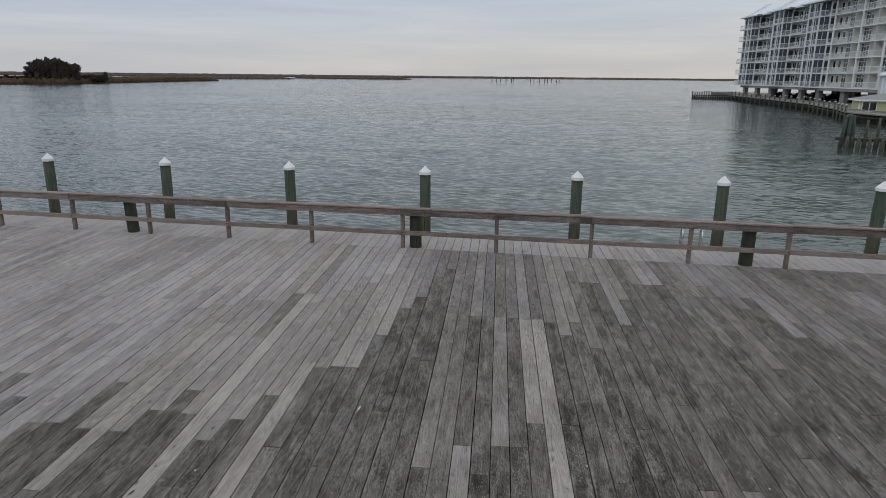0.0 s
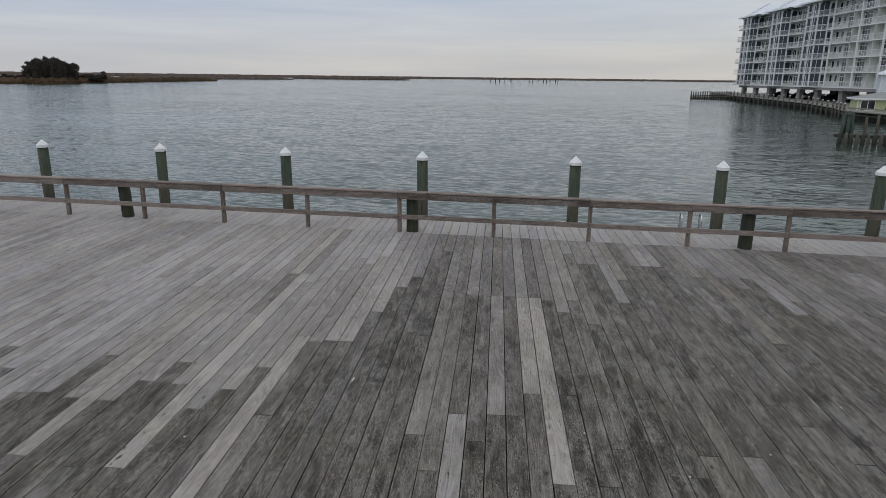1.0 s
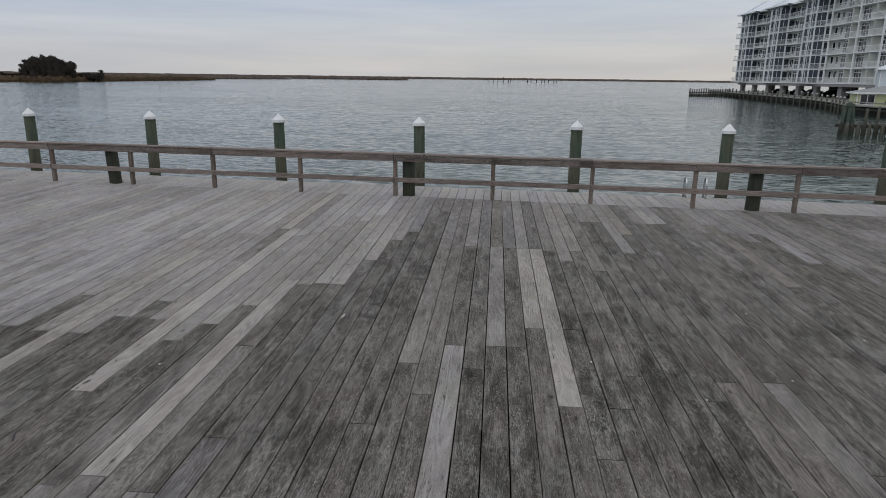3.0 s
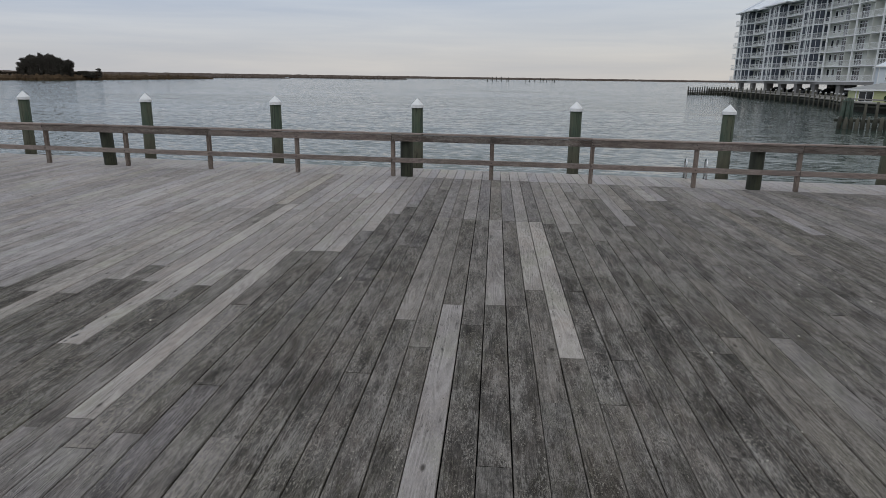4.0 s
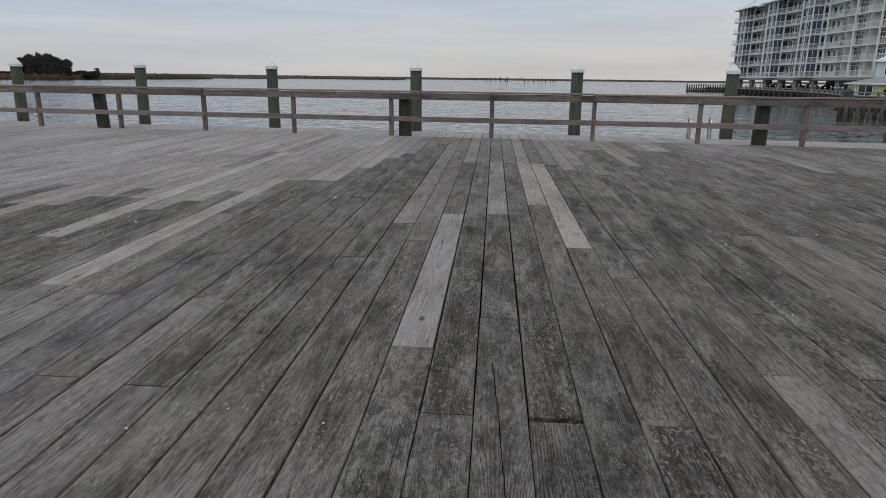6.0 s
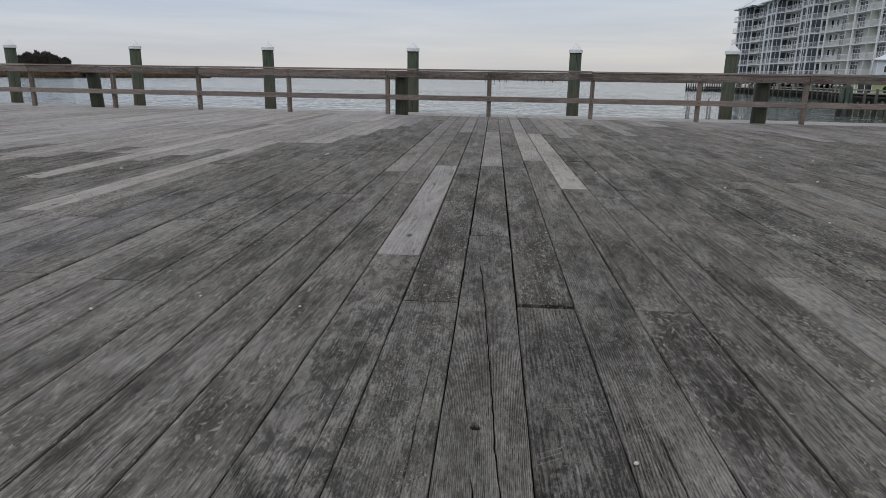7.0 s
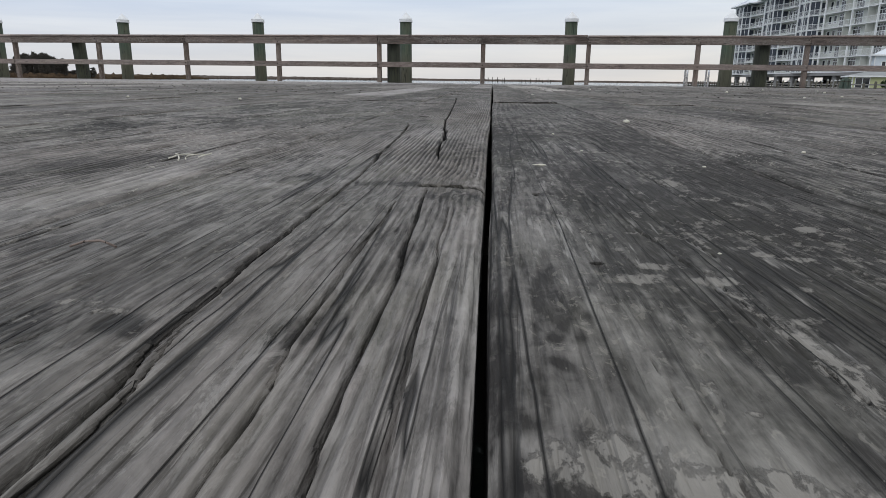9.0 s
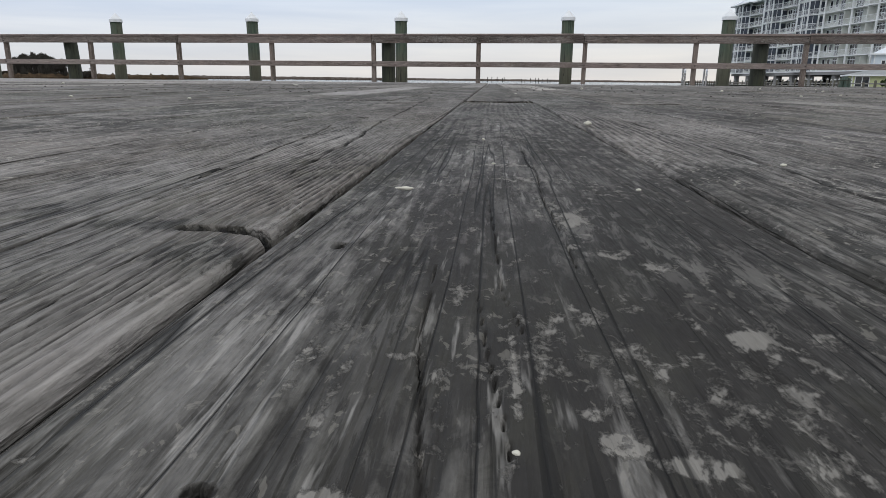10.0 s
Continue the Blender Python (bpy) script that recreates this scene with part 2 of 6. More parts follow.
    col = n.mix(n.math("MULTIPLY", moss, (0.48 if hero else 0.55) * blotch), col, (0.102, 0.097, 0.062))
    # pale crusts and droppings, large and small
    where = n.noise(n.scaled(base, (2.4, 1.5, 2.0)), 1.0, 4.0, 0.6)
    spots = n.noise(n.scaled(own, st(50.0, 24.0)), 1.0, 6.0, 0.70, 0.5)
    specks = n.noise(n.scaled(own, st(170.0, 90.0)), 1.0, 4.0, 0.65, 0.4)
    if not hero:
        spots = n.math("ADD", spots, n.math("MULTIPLY", crusty, 0.085))
    crust = n.math("MULTIPLY", n.span(spots, 0.555 if hero else 0.575, 0.65 if hero else 0.615), n.math("MAXIMUM", n.span(where, 0.46, 0.58), 0.0 if hero else crusty))
    crust = n.math("MAXIMUM", crust, n.math("MULTIPLY", n.span(specks, 0.595 if hero else 0.60, 0.64 if hero else 0.65), n.span(where, 0.42, 0.55)))
    if hero:
        flakes = n.noise(n.scaled(own, st(110.0, 60.0)), 1.0, 6.0, 0.72, 0.9)
        crust = n.math("MULTIPLY", n.math("MULTIPLY", crust, n.span(flakes, 0.42, 0.50)), crusty)
        lime = n.t.nodes.new("ShaderNodeAttribute")
        lime.attribute_name = "crust"
        ragged = n.noise(n.scaled(own, st(190.0, 95.0)), 1.0, 8.0, 0.72, 0.25)
        edge = n.math("ADD", lime.outputs["Fac"], n.math("MULTIPLY", n.math("SUBTRACT", ragged, 0.5), 2.6))
        crust = n.math("MAXIMUM", crust, n.math("MULTIPLY", n.span(edge, 0.45, 0.68), n.span(lime.outputs["Fac"], 0.02, 0.15)))
    col = n.mix(n.math("MULTIPLY", crust, (0.72 if hero else 0.8) * blotch), col, (0.27, 0.252, 0.225) if hero else (0.325, 0.298, 0.255))
    # open grain: fine dark checks in bundles
    check = n.noise(n.scaled(own, st(105.0, 5.0 if hero else 3.2)), 1.0, 2.5, 0.5, 0.15)
    checks = n.span(n.math("ABSOLUTE", n.math("SUBTRACT", check, 0.5)), 0.045, 0.008)
    checks = n.math("MULTIPLY", checks, n.span(n.noise(n.scaled(own, st(7.0, 2.0)), 1.0, 4.0, 0.65), 0.40, 0.54))
    col = n.mix(n.math("MULTIPLY", n.math("MULTIPLY", checks, clean), 0.28 if hero else 0.52), col, (0.020, 0.0175, 0.015))
    # scattered chips of dry lichen and shell grit
    grit = n.noise(n.scaled(own, st(210.0 if hero else 95.0, 105.0 if hero else 40.0)), 1.0, 4.0, 0.6, 0.6)
    beds = n.noise(n.scaled(own, st(9.0, 3.5)), 1.0, 4.0, 0.65)
    grit = n.math("MULTIPLY", n.span(grit, 0.60, 0.63), n.span(beds, 0.47, 0.56))
    grit = n.math("MULTIPLY", grit, n.math("ADD", 0.15, n.math("MULTIPLY", crusty, 0.55)) if hero else 0.68)
    col = n.mix(grit, col, (0.43, 0.40, 0.345))
    col = n.mix(n.math("SUBTRACT", 1.0, splits), col, (0.010, 0.009, 0.008))
    # knots: small dark eyes
    kn = n.cells(n.vadd(n.scaled(own, st(4.2, 1.7)), n.scaled(own, st(0.3, 0.2))), 1.0)
    col = n.mix(n.span(kn, 0.095, 0.04, 0.0, 0.8), col, (0.030, 0.024, 0.019))
    # close boards: shade inside cracks, slits and holes, painted near-black where grain is negative
    if hero:
        col = n.mix(n.span(ring, 0.0, -0.7), col, (0.010, 0.009, 0.008))
    n.set("Base Color", col)
    n.set("Roughness", n.span(patch, 0.3, 0.7, rough + 0.1, rough - 0.08))
    n.set("Specular IOR Level", 0.30)
    h = n.math("ADD", n.math("MULTIPLY", fine, 1.2), n.math("MULTIPLY", ring, 0.0 if hero else 0.5))
    h = n.math("ADD", h, n.math("MULTIPLY", splits, 0.9))
    h = n.math("ADD", h, n.math("MULTIPLY", finer, 0.5))
    h = n.math("ADD", h, n.math("MULTIPLY", crust, 0.4))
    h = n.math("SUBTRACT", h, n.math("MULTIPLY", checks, 0.5))
    n.bump(h, 0.8, 0.0022)
    return n.mat


def plain_material(name, colour, rough=0.6, metal=0.0, spread=0.18, scale=3.0, grime=None, bump=0.0, bump_scale=40.0, streak=False):
    """Paint, metal or concrete with two scales of uneven colour, optional grime and relief."""
    n = Nodes(name)
    p = n.pos()
    big = n.noise(n.scaled(p, (scale, scale, scale * (0.25 if streak else 1.0))), 1.0, 5.0, 0.6)
    small = n.noise(p, scale * 9.0, 4.0, 0.6)
    f = n.math("ADD", n.math("MULTIPLY", big, 0.65), n.math("MULTIPLY", small, 0.35))
    lo = tuple(c * (1 - spread) for c in colour)
    hi = tuple(min(1.0, c * (1 + spread)) for c in colour)
    col = n.mix(n.span(f, 0.3, 0.7), lo, hi)
    if grime:
        col = n.mix(n.span(big, 0.5, 0.72, 0.0, 0.6), col, grime)
    n.set("Base Color", col)
    n.set("Roughness", n.span(small, 0.3, 0.7, rough - 0.06, rough + 0.06))
    n.set("Metallic", metal)
    if bump:
        n.bump(n.noise(p, bump_scale, 4.0), 0.6, bump)
    return n.mat


def water_material():
    """Wind-ruffled water: noise slopes at three wavelengths, plus an added lean that steers what it mirrors."""
    n = Nodes("bay_water")
    p = n.pos(radians(8))
    gust = n.noise(n.scaled(p, (0.014, 0.045, 1.0)), 1.0, 4.0, 0.6, 0.8)

    def slopes(scale, detail, amp, warp):
        t = n.t.nodes.new("ShaderNodeTexNoise")
        n.link(n.scaled(p, scale), t.inputs["Vector"])
        t.inputs["Scale"].default_value, t.inputs["Detail"].default_value, t.inputs["Distortion"].default_value = 1.0, detail, warp
        return n.scaled(n.vadd(t.outputs["Color"], (-0.5, -0.5, -0.5)), (amp * 0.75, amp, 0.0))

    total = n.vadd(slopes((0.14, 0.60, 1.0), 2.0, 0.22, 0.8), slopes((0.6, 2.6, 1.0), 2.0, 0.56, 0.9))
    fine = n.scaled(slopes((1.8, 6.5, 1.0), 3.0, 0.90, 0.5), (1.0, 1.0, 1.0))
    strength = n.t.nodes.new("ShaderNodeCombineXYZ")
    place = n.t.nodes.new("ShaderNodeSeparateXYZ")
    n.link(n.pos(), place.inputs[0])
    # zone cut along the sightline past the building, to hold its reflection
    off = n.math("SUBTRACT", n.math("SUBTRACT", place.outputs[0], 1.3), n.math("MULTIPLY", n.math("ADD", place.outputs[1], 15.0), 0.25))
    mirror_zone = n.span(n.math("ADD", off, n.math("MULTIPLY", n.math("SUBTRACT", gust, 0.5), 14.0)), -10.0, 3.0)
    g = n.math("MULTIPLY", n.span(gust, 0.35, 0.65, 0.6, 1.15), n.span(mirror_zone, 0.0, 1.0, 1.0, 0.62))
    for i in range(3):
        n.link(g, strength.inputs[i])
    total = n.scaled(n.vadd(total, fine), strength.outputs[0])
    tip = n.t.nodes.new("ShaderNodeVectorMath")
    tip.operation = "NORMALIZE"
    # added lean of the normals outside that zone, so the water mirrors higher sky
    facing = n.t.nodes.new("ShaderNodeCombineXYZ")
    n.link(n.span(mirror_zone, 0.0, 1.0, -0.048, 0.0), facing.inputs[1])
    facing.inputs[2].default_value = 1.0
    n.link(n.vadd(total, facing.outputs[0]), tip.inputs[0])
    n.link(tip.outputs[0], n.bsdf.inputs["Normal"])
    n.set("Base Color", n.mix(n.span(gust, 0.35, 0.65), (0.052, 0.076, 0.066), (0.064, 0.090, 0.080)))
    n.set("Roughness", n.span(gust, 0.3, 0.7, 0.04, 0.09))
    n.set("IOR", 1.333)
    return n.mat


DARK_WOOD, PALE_WOOD = (0.0455, 0.0375, 0.0312), (0.475, 0.452, 0.434)
M_DECK = board_material("deck_board_wood", DARK_WOOD, PALE_WOOD, rz=-SKEW)
M_DECK_NEAR = board_material("deck_board_wood_open_grain", (0.0275, 0.0245, 0.0226), (0.472, 0.441, 0.415), rz=-SKEW, hero=True)
M_DECK_FAR = board_material("deck_board_wood_joined", DARK_WOOD, PALE_WOOD, rz=-SKEW, islands=True)
M_RAIL = board_material("rail_wood", (0.075, 0.059, 0.052), (0.43, 0.355, 0.325), along="x", blotch=0.6)
M_POST = board_material("post_wood", (0.07, 0.054, 0.045), (0.31, 0.25, 0.215), along="z", blotch=0.5)
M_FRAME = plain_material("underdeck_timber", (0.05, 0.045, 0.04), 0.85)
M_WATER = water_material()


def pile_material(name, dark, light, weed, foot=None):
    n = Nodes(name)
    p = n.local()
    grain = n.noise(n.scaled(p, (45.0, 45.0, 1.4)), 1.0, 5.0, 0.6)
    patch = n.noise(n.scaled(p, (5.0, 5.0, 1.6)), 1.0, 5.0, 0.6)
    col = n.mix(n.span(grain, 0.3, 0.7), dark, light)
    col = n.mix(n.span(patch, 0.45, 0.7, 0.0, 0.8), col, weed)
    if foot:
        ax = n.t.nodes.new("ShaderNodeSeparateXYZ")
        n.link(p, ax.inputs[0])
        bare = n.math("ADD", ax.outputs[2], n.math("MULTIPLY", patch, 0.7))
        col = n.mix(n.span(bare, 1.15, 0.70, 0.0, 0.8), col, n.mix(n.span(grain, 0.3, 0.7), foot, tuple(c * 1.5 for c in foot)))
    check = n.span(n.math("ABSOLUTE", n.math("SUBTRACT", n.noise(n.scaled(p, (16.0, 16.0, 0.5)), 1.0, 2.0), 0.5)), 0.0, 0.012)
    col = n.mix(n.math("SUBTRACT", 1.0, check), col, (0.008, 0.009, 0.007))
    n.set("Base Color", col)
    n.set("Roughness", 0.75)
    n.bump(n.math("ADD", grain, check), 0.7, 0.006)
    return n.mat


M_PILE = pile_material("treated_pile_wood", (0.022, 0.036, 0.025), (0.060, 0.088, 0.054), (0.090, 0.090, 0.055), (0.085, 0.080, 0.055))
M_STUB = pile_material("dark_pile_wood", (0.010, 0.013, 0.008), (0.038, 0.043, 0.026), (0.060, 0.062, 0.032))
M_CAP = plain_material("white_pile_cap", (0.80, 0.81, 0.82), 0.45, spread=0.07, scale=6.0, grime=(0.62, 0.63, 0.62))
M_STEEL = plain_material("stainless_steel", (0.62, 0.63, 0.64), 0.25, metal=1.0, spread=0.1)
M_NAIL = plain_material("rusty_nail", (0.03, 0.022, 0.018), 0.7, scale=60.0)

# ---- mesh helpers ----


def part(name, bm, material, parent=None, label=""):
    """Links a bmesh as one mesh object, under a thing or a part."""
    me = bpy.data.meshes.new(name)
    bm.normal_update()
    bm.to_mesh(me)
    bm.free()
    me.materials.append(material)
    ob = new(name, me)
    if parent is not None:
        ob.parent = parent
    return tagged(ob, label)


def thing(name, at=(0, 0, 0), rz=0.0, label="", category="", group="", kind=""):
    ob = new(name)
    ob.matrix_world = Matrix.Translation(at) @ Matrix.Rotation(rz, 4, "Z")
    return tagged(ob, label, category, group, kind)


def box(bm, lo, hi, bevel=0.0, m=None):
    """Adds a box between two corners, with its edges taken off."""
    c = [(a + b) / 2 for a, b in zip(lo, hi)]
    s = [b - a for a, b in zip(lo, hi)]
    mat = Matrix.Translation(c) @ Matrix.Diagonal((*s, 1))
    vs = bmesh.ops.create_cube(bm, size=1.0, matrix=(m @ mat) if m is not None else mat)["verts"]
    if bevel:
        es = list({e for v in vs for e in v.link_edges})
        bmesh.ops.bevel(bm, geom=es, offset=bevel, segments=1, affect="EDGES")
    return bm


def lathe(bm, profile, sides=20, at=(0, 0), wobble=0.0, seed=0):
    """A turned shape from (radius, z) pairs, closed at both ends."""
    rings = []
    for r, z in profile:
        ring = []
        for i in range(sides):
            a = 2 * math.pi * i / sides
            k = 1 + wobble * noise.noise((math.cos(a) * 1.3 + seed, math.sin(a) * 1.3, z * 0.7))
            ring.append(bm.verts.new((at[0] + r * k * math.cos(a), at[1] + r * k * math.sin(a), z)))
        rings.append(ring)
    for a, b in zip(rings, rings[1:]):
        for i in range(sides):
            f = bm.faces.new((a[i], a[(i + 1) % sides], b[(i + 1) % sides], b[i]))
            f.smooth = True
    bm.faces.new(rings[0][::-1])
    bm.faces.new(rings[-1])
    return bm


def tube(bm, pts, r, sides=8):
    """A round bar along a line of points."""
    rings = []
    for i, p in enumerate(pts):
        d = (Vector(pts[min(i + 1, len(pts) - 1)]) - Vector(pts[max(i - 1, 0)])).normalized()
        a = d.orthogonal().normalized()
        if abs(d.y) < 0.99:
            a = d.cross(Vector((0, 1, 0))).normalized()
        b = d.cross(a)
        rings.append([bm.verts.new(Vector(p) + r * (math.cos(2 * math.pi * k / sides) * a + math.sin(2 * math.pi * k / sides) * b)) for k in range(sides)])
    for p, q in zip(rings, rings[1:]):
        for k in range(sides):
            bm.faces.new((p[k], p[(k + 1) % sides], q[(k + 1) % sides], q[k])).smooth = True
    bm.faces.new(rings[0][::-1])
    bm.faces.new(rings[-1])
    return bm


def boxes_mesh(name, boxes):
    """One mesh of many plain boxes (lo, hi), quickly."""
    vs, fs = [], []
    for lo, hi in boxes:
        o = len(vs)
        vs += [(x, y, z) for z in (lo[2], hi[2]) for y in (lo[1], hi[1]) for x in (lo[0], hi[0])]
        fs += [tuple(o + i for i in q) for q in ((0, 2, 3, 1), (4, 5, 7, 6), (0, 1, 5, 4), (2, 6, 7, 3), (0, 4, 6, 2), (1, 3, 7, 5))]
    me = bpy.data.meshes.new(name)
    me.from_pydata(vs, [], fs)
    return me


def mesh_part(name, me, material, parent=None, label="", kind=""):
    if not me.materials:
        me.materials.append(material)
    ob = new(name, me)
    if parent is not None:
        ob.parent = parent
    return tagged(ob, label, kind=kind)


# ---- water ----
bm = bmesh.new()
bmesh.ops.create_grid(bm, x_segments=8, y_segments=8, size=4500, matrix=Matrix.Translation((0, 300, WATER_Z)))
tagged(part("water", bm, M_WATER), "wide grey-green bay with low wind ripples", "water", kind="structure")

# ---- railing, piles ----
RAIL_POSTS = [-15.75, -13.5, -11.25, -9.05, -6.84, -4.61, -2.28, 0.0, 2.2, 4.38, 6.45, 8.65, 10.85, 13.05]
RAIL_TOP = 0.998


def railing():
    rail = thing("railing", label="weathered brown timber railing with two rails along the pier edge", category="railing")
    for x in RAIL_POSTS:
        bm = bmesh.new()
        lean = random.uniform(-0.006, 0.006)
        box(bm, (x - 0.044, 0.0, 0.002), (x + 0.044, 0.089, RAIL_TOP - 0.04), 0.005)
        for v in bm.verts:
            v.co.x += lean * v.co.z
        ob = part("post", bm, M_POST, rail)
        ob.color = (random.uniform(0.35, 0.6), 0, 0.5, 1)
    edges = [-17.0, -11.27, -6.8, -2.3, 2.18, 6.47, 10.87, 14.0]
    for i, (a, b) in enumerate(zip(edges, edges[1:])):
        for name, lo, hi, tone in (("top_rail", (-0.040, RAIL_TOP - 0.185), (-0.002, RAIL_TOP - 0.042), 0.42), ("middle_rail", (-0.040, 0.330), (-0.002, 0.440), 0.5)):
            bm = bmesh.new()
            box(bm, (a + 0.003, lo[0], lo[1]), (b - 0.003, hi[0], hi[1]), 0.006)
            ob = part(name, bm, M_RAIL, rail)
            ob.color = (tone + random.uniform(-0.1, 0.1), 0, 0.5, 1)
        bm = bmesh.new()
        dz = random.uniform(-0.006, 0.006)
        box(bm, (a + 0.004, -0.062, RAIL_TOP - 0.038 + dz), (b - 0.004, 0.105, RAIL_TOP + dz), 0.007)
        ob = part("cap_board", bm, M_RAIL, rail, "greyer flat cap board")
        ob.color = (0.62 + random.uniform(-0.08, 0.08), 0, 0.5, 1)
    bolt = lathe(bmesh.new(), [(0.013, -0.004), (0.013, 0.003), (0.008, 0.006), (0.0015, 0.0065)], 8)
    bmesh.ops.rotate(bolt, verts=bolt.verts, matrix=Matrix.Rotation(radians(90), 3, "X"))
    shape = None
    for x in RAIL_POSTS:
        for dx, z in ((-0.02, RAIL_TOP - 0.085), (0.022, RAIL_TOP - 0.145), (0.0, 0.385)):
            if shape is None:
                ob = part("bolt_head", bolt, M_NAIL, rail, "rusty bolt head")
                shape = ob.data
            else:
                ob = new("bolt_head", shape)
                ob.parent = rail
            ob.location = (x + dx, -0.040, z)
    return rail


railing()


def mooring_pile(x, y, lean, i):
    pile = thing("mooring_pile", (x, y, 0), label="green treated timber mooring pile with a white cone cap", category="piling", group="mooring piles along the pier")
    bm = bmesh.new()
    lathe(bm, [(0.165, WATER_Z - 1.5), (0.158, WATER_Z), (0.150, 0.2), (0.145, 1.46)], 20, wobble=0.03, seed=i)
    part("trunk", bm, M_PILE, pile)
    bm = bmesh.new()
    lathe(bm, [(0.160, 1.455), (0.166, 1.457), (0.166, 1.460), (0.166, 1.528), (0.166, 1.530), (0.163, 1.533), (0.160, 1.535), (0.012, 1.690), (0.003, 1.694)], 24)
    part("cap", bm, M_CAP, pile, "white plastic cone cap")
    pile.matrix_world = Matrix.Translation((x, y, 0)) @ Euler((radians(lean[0]), radians(lean[1]), i * 1.3)).to_matrix().to_4x4()
    return pile


for i, x in enumerate((-17.6, -13.85, -9.98, -6.12, -2.2, 1.88, 5.52, 9.2, 12.9)):
    mooring_pile(x, 2.40, (random.uniform(-0.5, 0.5), random.uniform(-0.6, 0.6)), i)


def deck_pile(x, i, lean=0.0):
    pile = thing("deck_pile", (x, 0.235, 0), label="dark sawn-off timber pile rising through the deck behind the railing", category="piling", group="deck piles behind the railing")
    bm = bmesh.new()
    lathe(bm, [(0.15, WATER_Z - 1.5), (0.148, 0.0), (0.146, 0.83), (0.132, 0.842)], 20, wobble=0.035, seed=20 + i)
    part("trunk", bm, M_STUB, pile)
    pile.matrix_world = Matrix.Translation((x, 0.235, 0)) @ Matrix.Rotation(radians(lean), 4, "Y")


for i, (x, lean) in enumerate(((-17.3, -1.0), (-9.67, -3.0), (-2.0, 0.0), (5.66, 0.5), (13.3, 0.0))):
    deck_pile(x, i, lean)

# ---- swim ladder at the pier edge ----


def swim_ladder(x):
    ladder = thing("swim_ladder", (x, 1.66, 0), label="stainless steel swim ladder hooked over the pier edge", category="ladder")
    for dx in (-0.23, 0.23):
        pts = [(dx, 0.06, WATER_Z - 0.5), (dx, 0.06, 0.30)]
        pts += [(dx, 0.06 - 0.13 + 0.13 * math.cos(a), 0.30 + 0.16 * math.sin(a)) for a in (0.5, 1.0, 1.57, 2.1, 2.6)]
        pts += [(dx, -0.20, 0.28), (dx, -0.20, -0.014)]
        bm = tube(bmesh.new(), pts, 0.021)
        part("grab_rail", bm, M_STEEL, ladder)
    for z in (-0.35, -0.65, -0.95, -1.25):
        bm = box(bmesh.new(), (-0.21, 0.03, z), (0.21, 0.09, z + 0.025), 0.004)
        part("rung", bm, M_STEEL, ladder)


swim_ladder(4.72)

# ---- far shore, marsh, trees ----


def marsh_material(name, a, b):
    n = Nodes(name)
    p = n.pos()
    f = n.noise(n.scaled(p, (0.03, 0.06, 0.6)), 1.0, 6.0, 0.65)
    g = n.noise(n.scaled(p, (0.9, 0.9, 0.3)), 1.0, 4.0, 0.6)
    n.set("Base Color", n.mix(n.span(n.math("ADD", n.math("MULTIPLY", f, 0.6), n.math("MULTIPLY", g, 0.4)), 0.38, 0.62), a, b))
    n.set("Roughness", 0.95)
    n.set("Specular IOR Level", 0.1)
    n.bump(g, 0.8, 0.3)
    return n.mat


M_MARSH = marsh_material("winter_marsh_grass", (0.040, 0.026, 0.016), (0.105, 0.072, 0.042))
# far copy, paler and greyer: the haze of distance is put into its colours
M_MARSH_HAZED = marsh_material("hazed_marsh_grass", (0.085, 0.066, 0.056), (0.125, 0.098, 0.082))
M_LAND = plain_material("gravel_yard", (0.17, 0.16, 0.145), 0.9, scale=0.8)


def marsh(name, front, depth, height, material, label, seed, steps=240, rag=1.0):
    """A low bank of reeds: front is a line of (bearing, distance); it rises from the water to a ragged top."""
    bm = bmesh.new()
    rows = [(0.0, -0.3), (0.004, 0.35), (0.02, 0.8), (0.25, 1.0), (1.0, 0.9)]
    grid = []
    az0, az1 = front[0][0], front[-1][0]
    for i in range(steps + 1):
        az = az0 + (az1 - az0) * i / steps
        j = next(q for q in range(len(front) - 1) if az <= front[q + 1][0] + 1e-6)
        t = (az - front[j][0]) / (front[j + 1][0] - front[j][0])
        d = front[j][1] * (1 - t) + front[j + 1][1] * t
        d *= 1 + 0.012 * noise.noise((az * 1.7, seed, 0)) + 0.004 * noise.noise((az * 9, seed, 3))
        taper = min(1.0, (i + 0.15) / 10, (steps - i + 0.15) / 10)
        col = []
        for f, h in rows:
            dd = d + f * depth * taper
            z = WATER_Z + (height * h * (0.85 + rag * (0.45 * noise.noise((az * 6.0, f * 4, seed)) + 0.25 * noise.noise((az * 31, f * 9, seed)))) if h > 0 else h) * (0.3 + 0.7 * taper if h > 0 else 1)
            a = radians(az)
            col.append(bm.verts.new((1.3 + dd * math.sin(a), -14.9 + dd * math.cos(a), z)))
        grid.append(col)
    for p, q in zip(grid, grid[1:]):
        for r in range(len(rows) - 1):
            bm.faces.new((p[r], q[r], q[r + 1], p[r + 1]))
    return tagged(part(name, bm, material), label, "marsh", kind="structure")


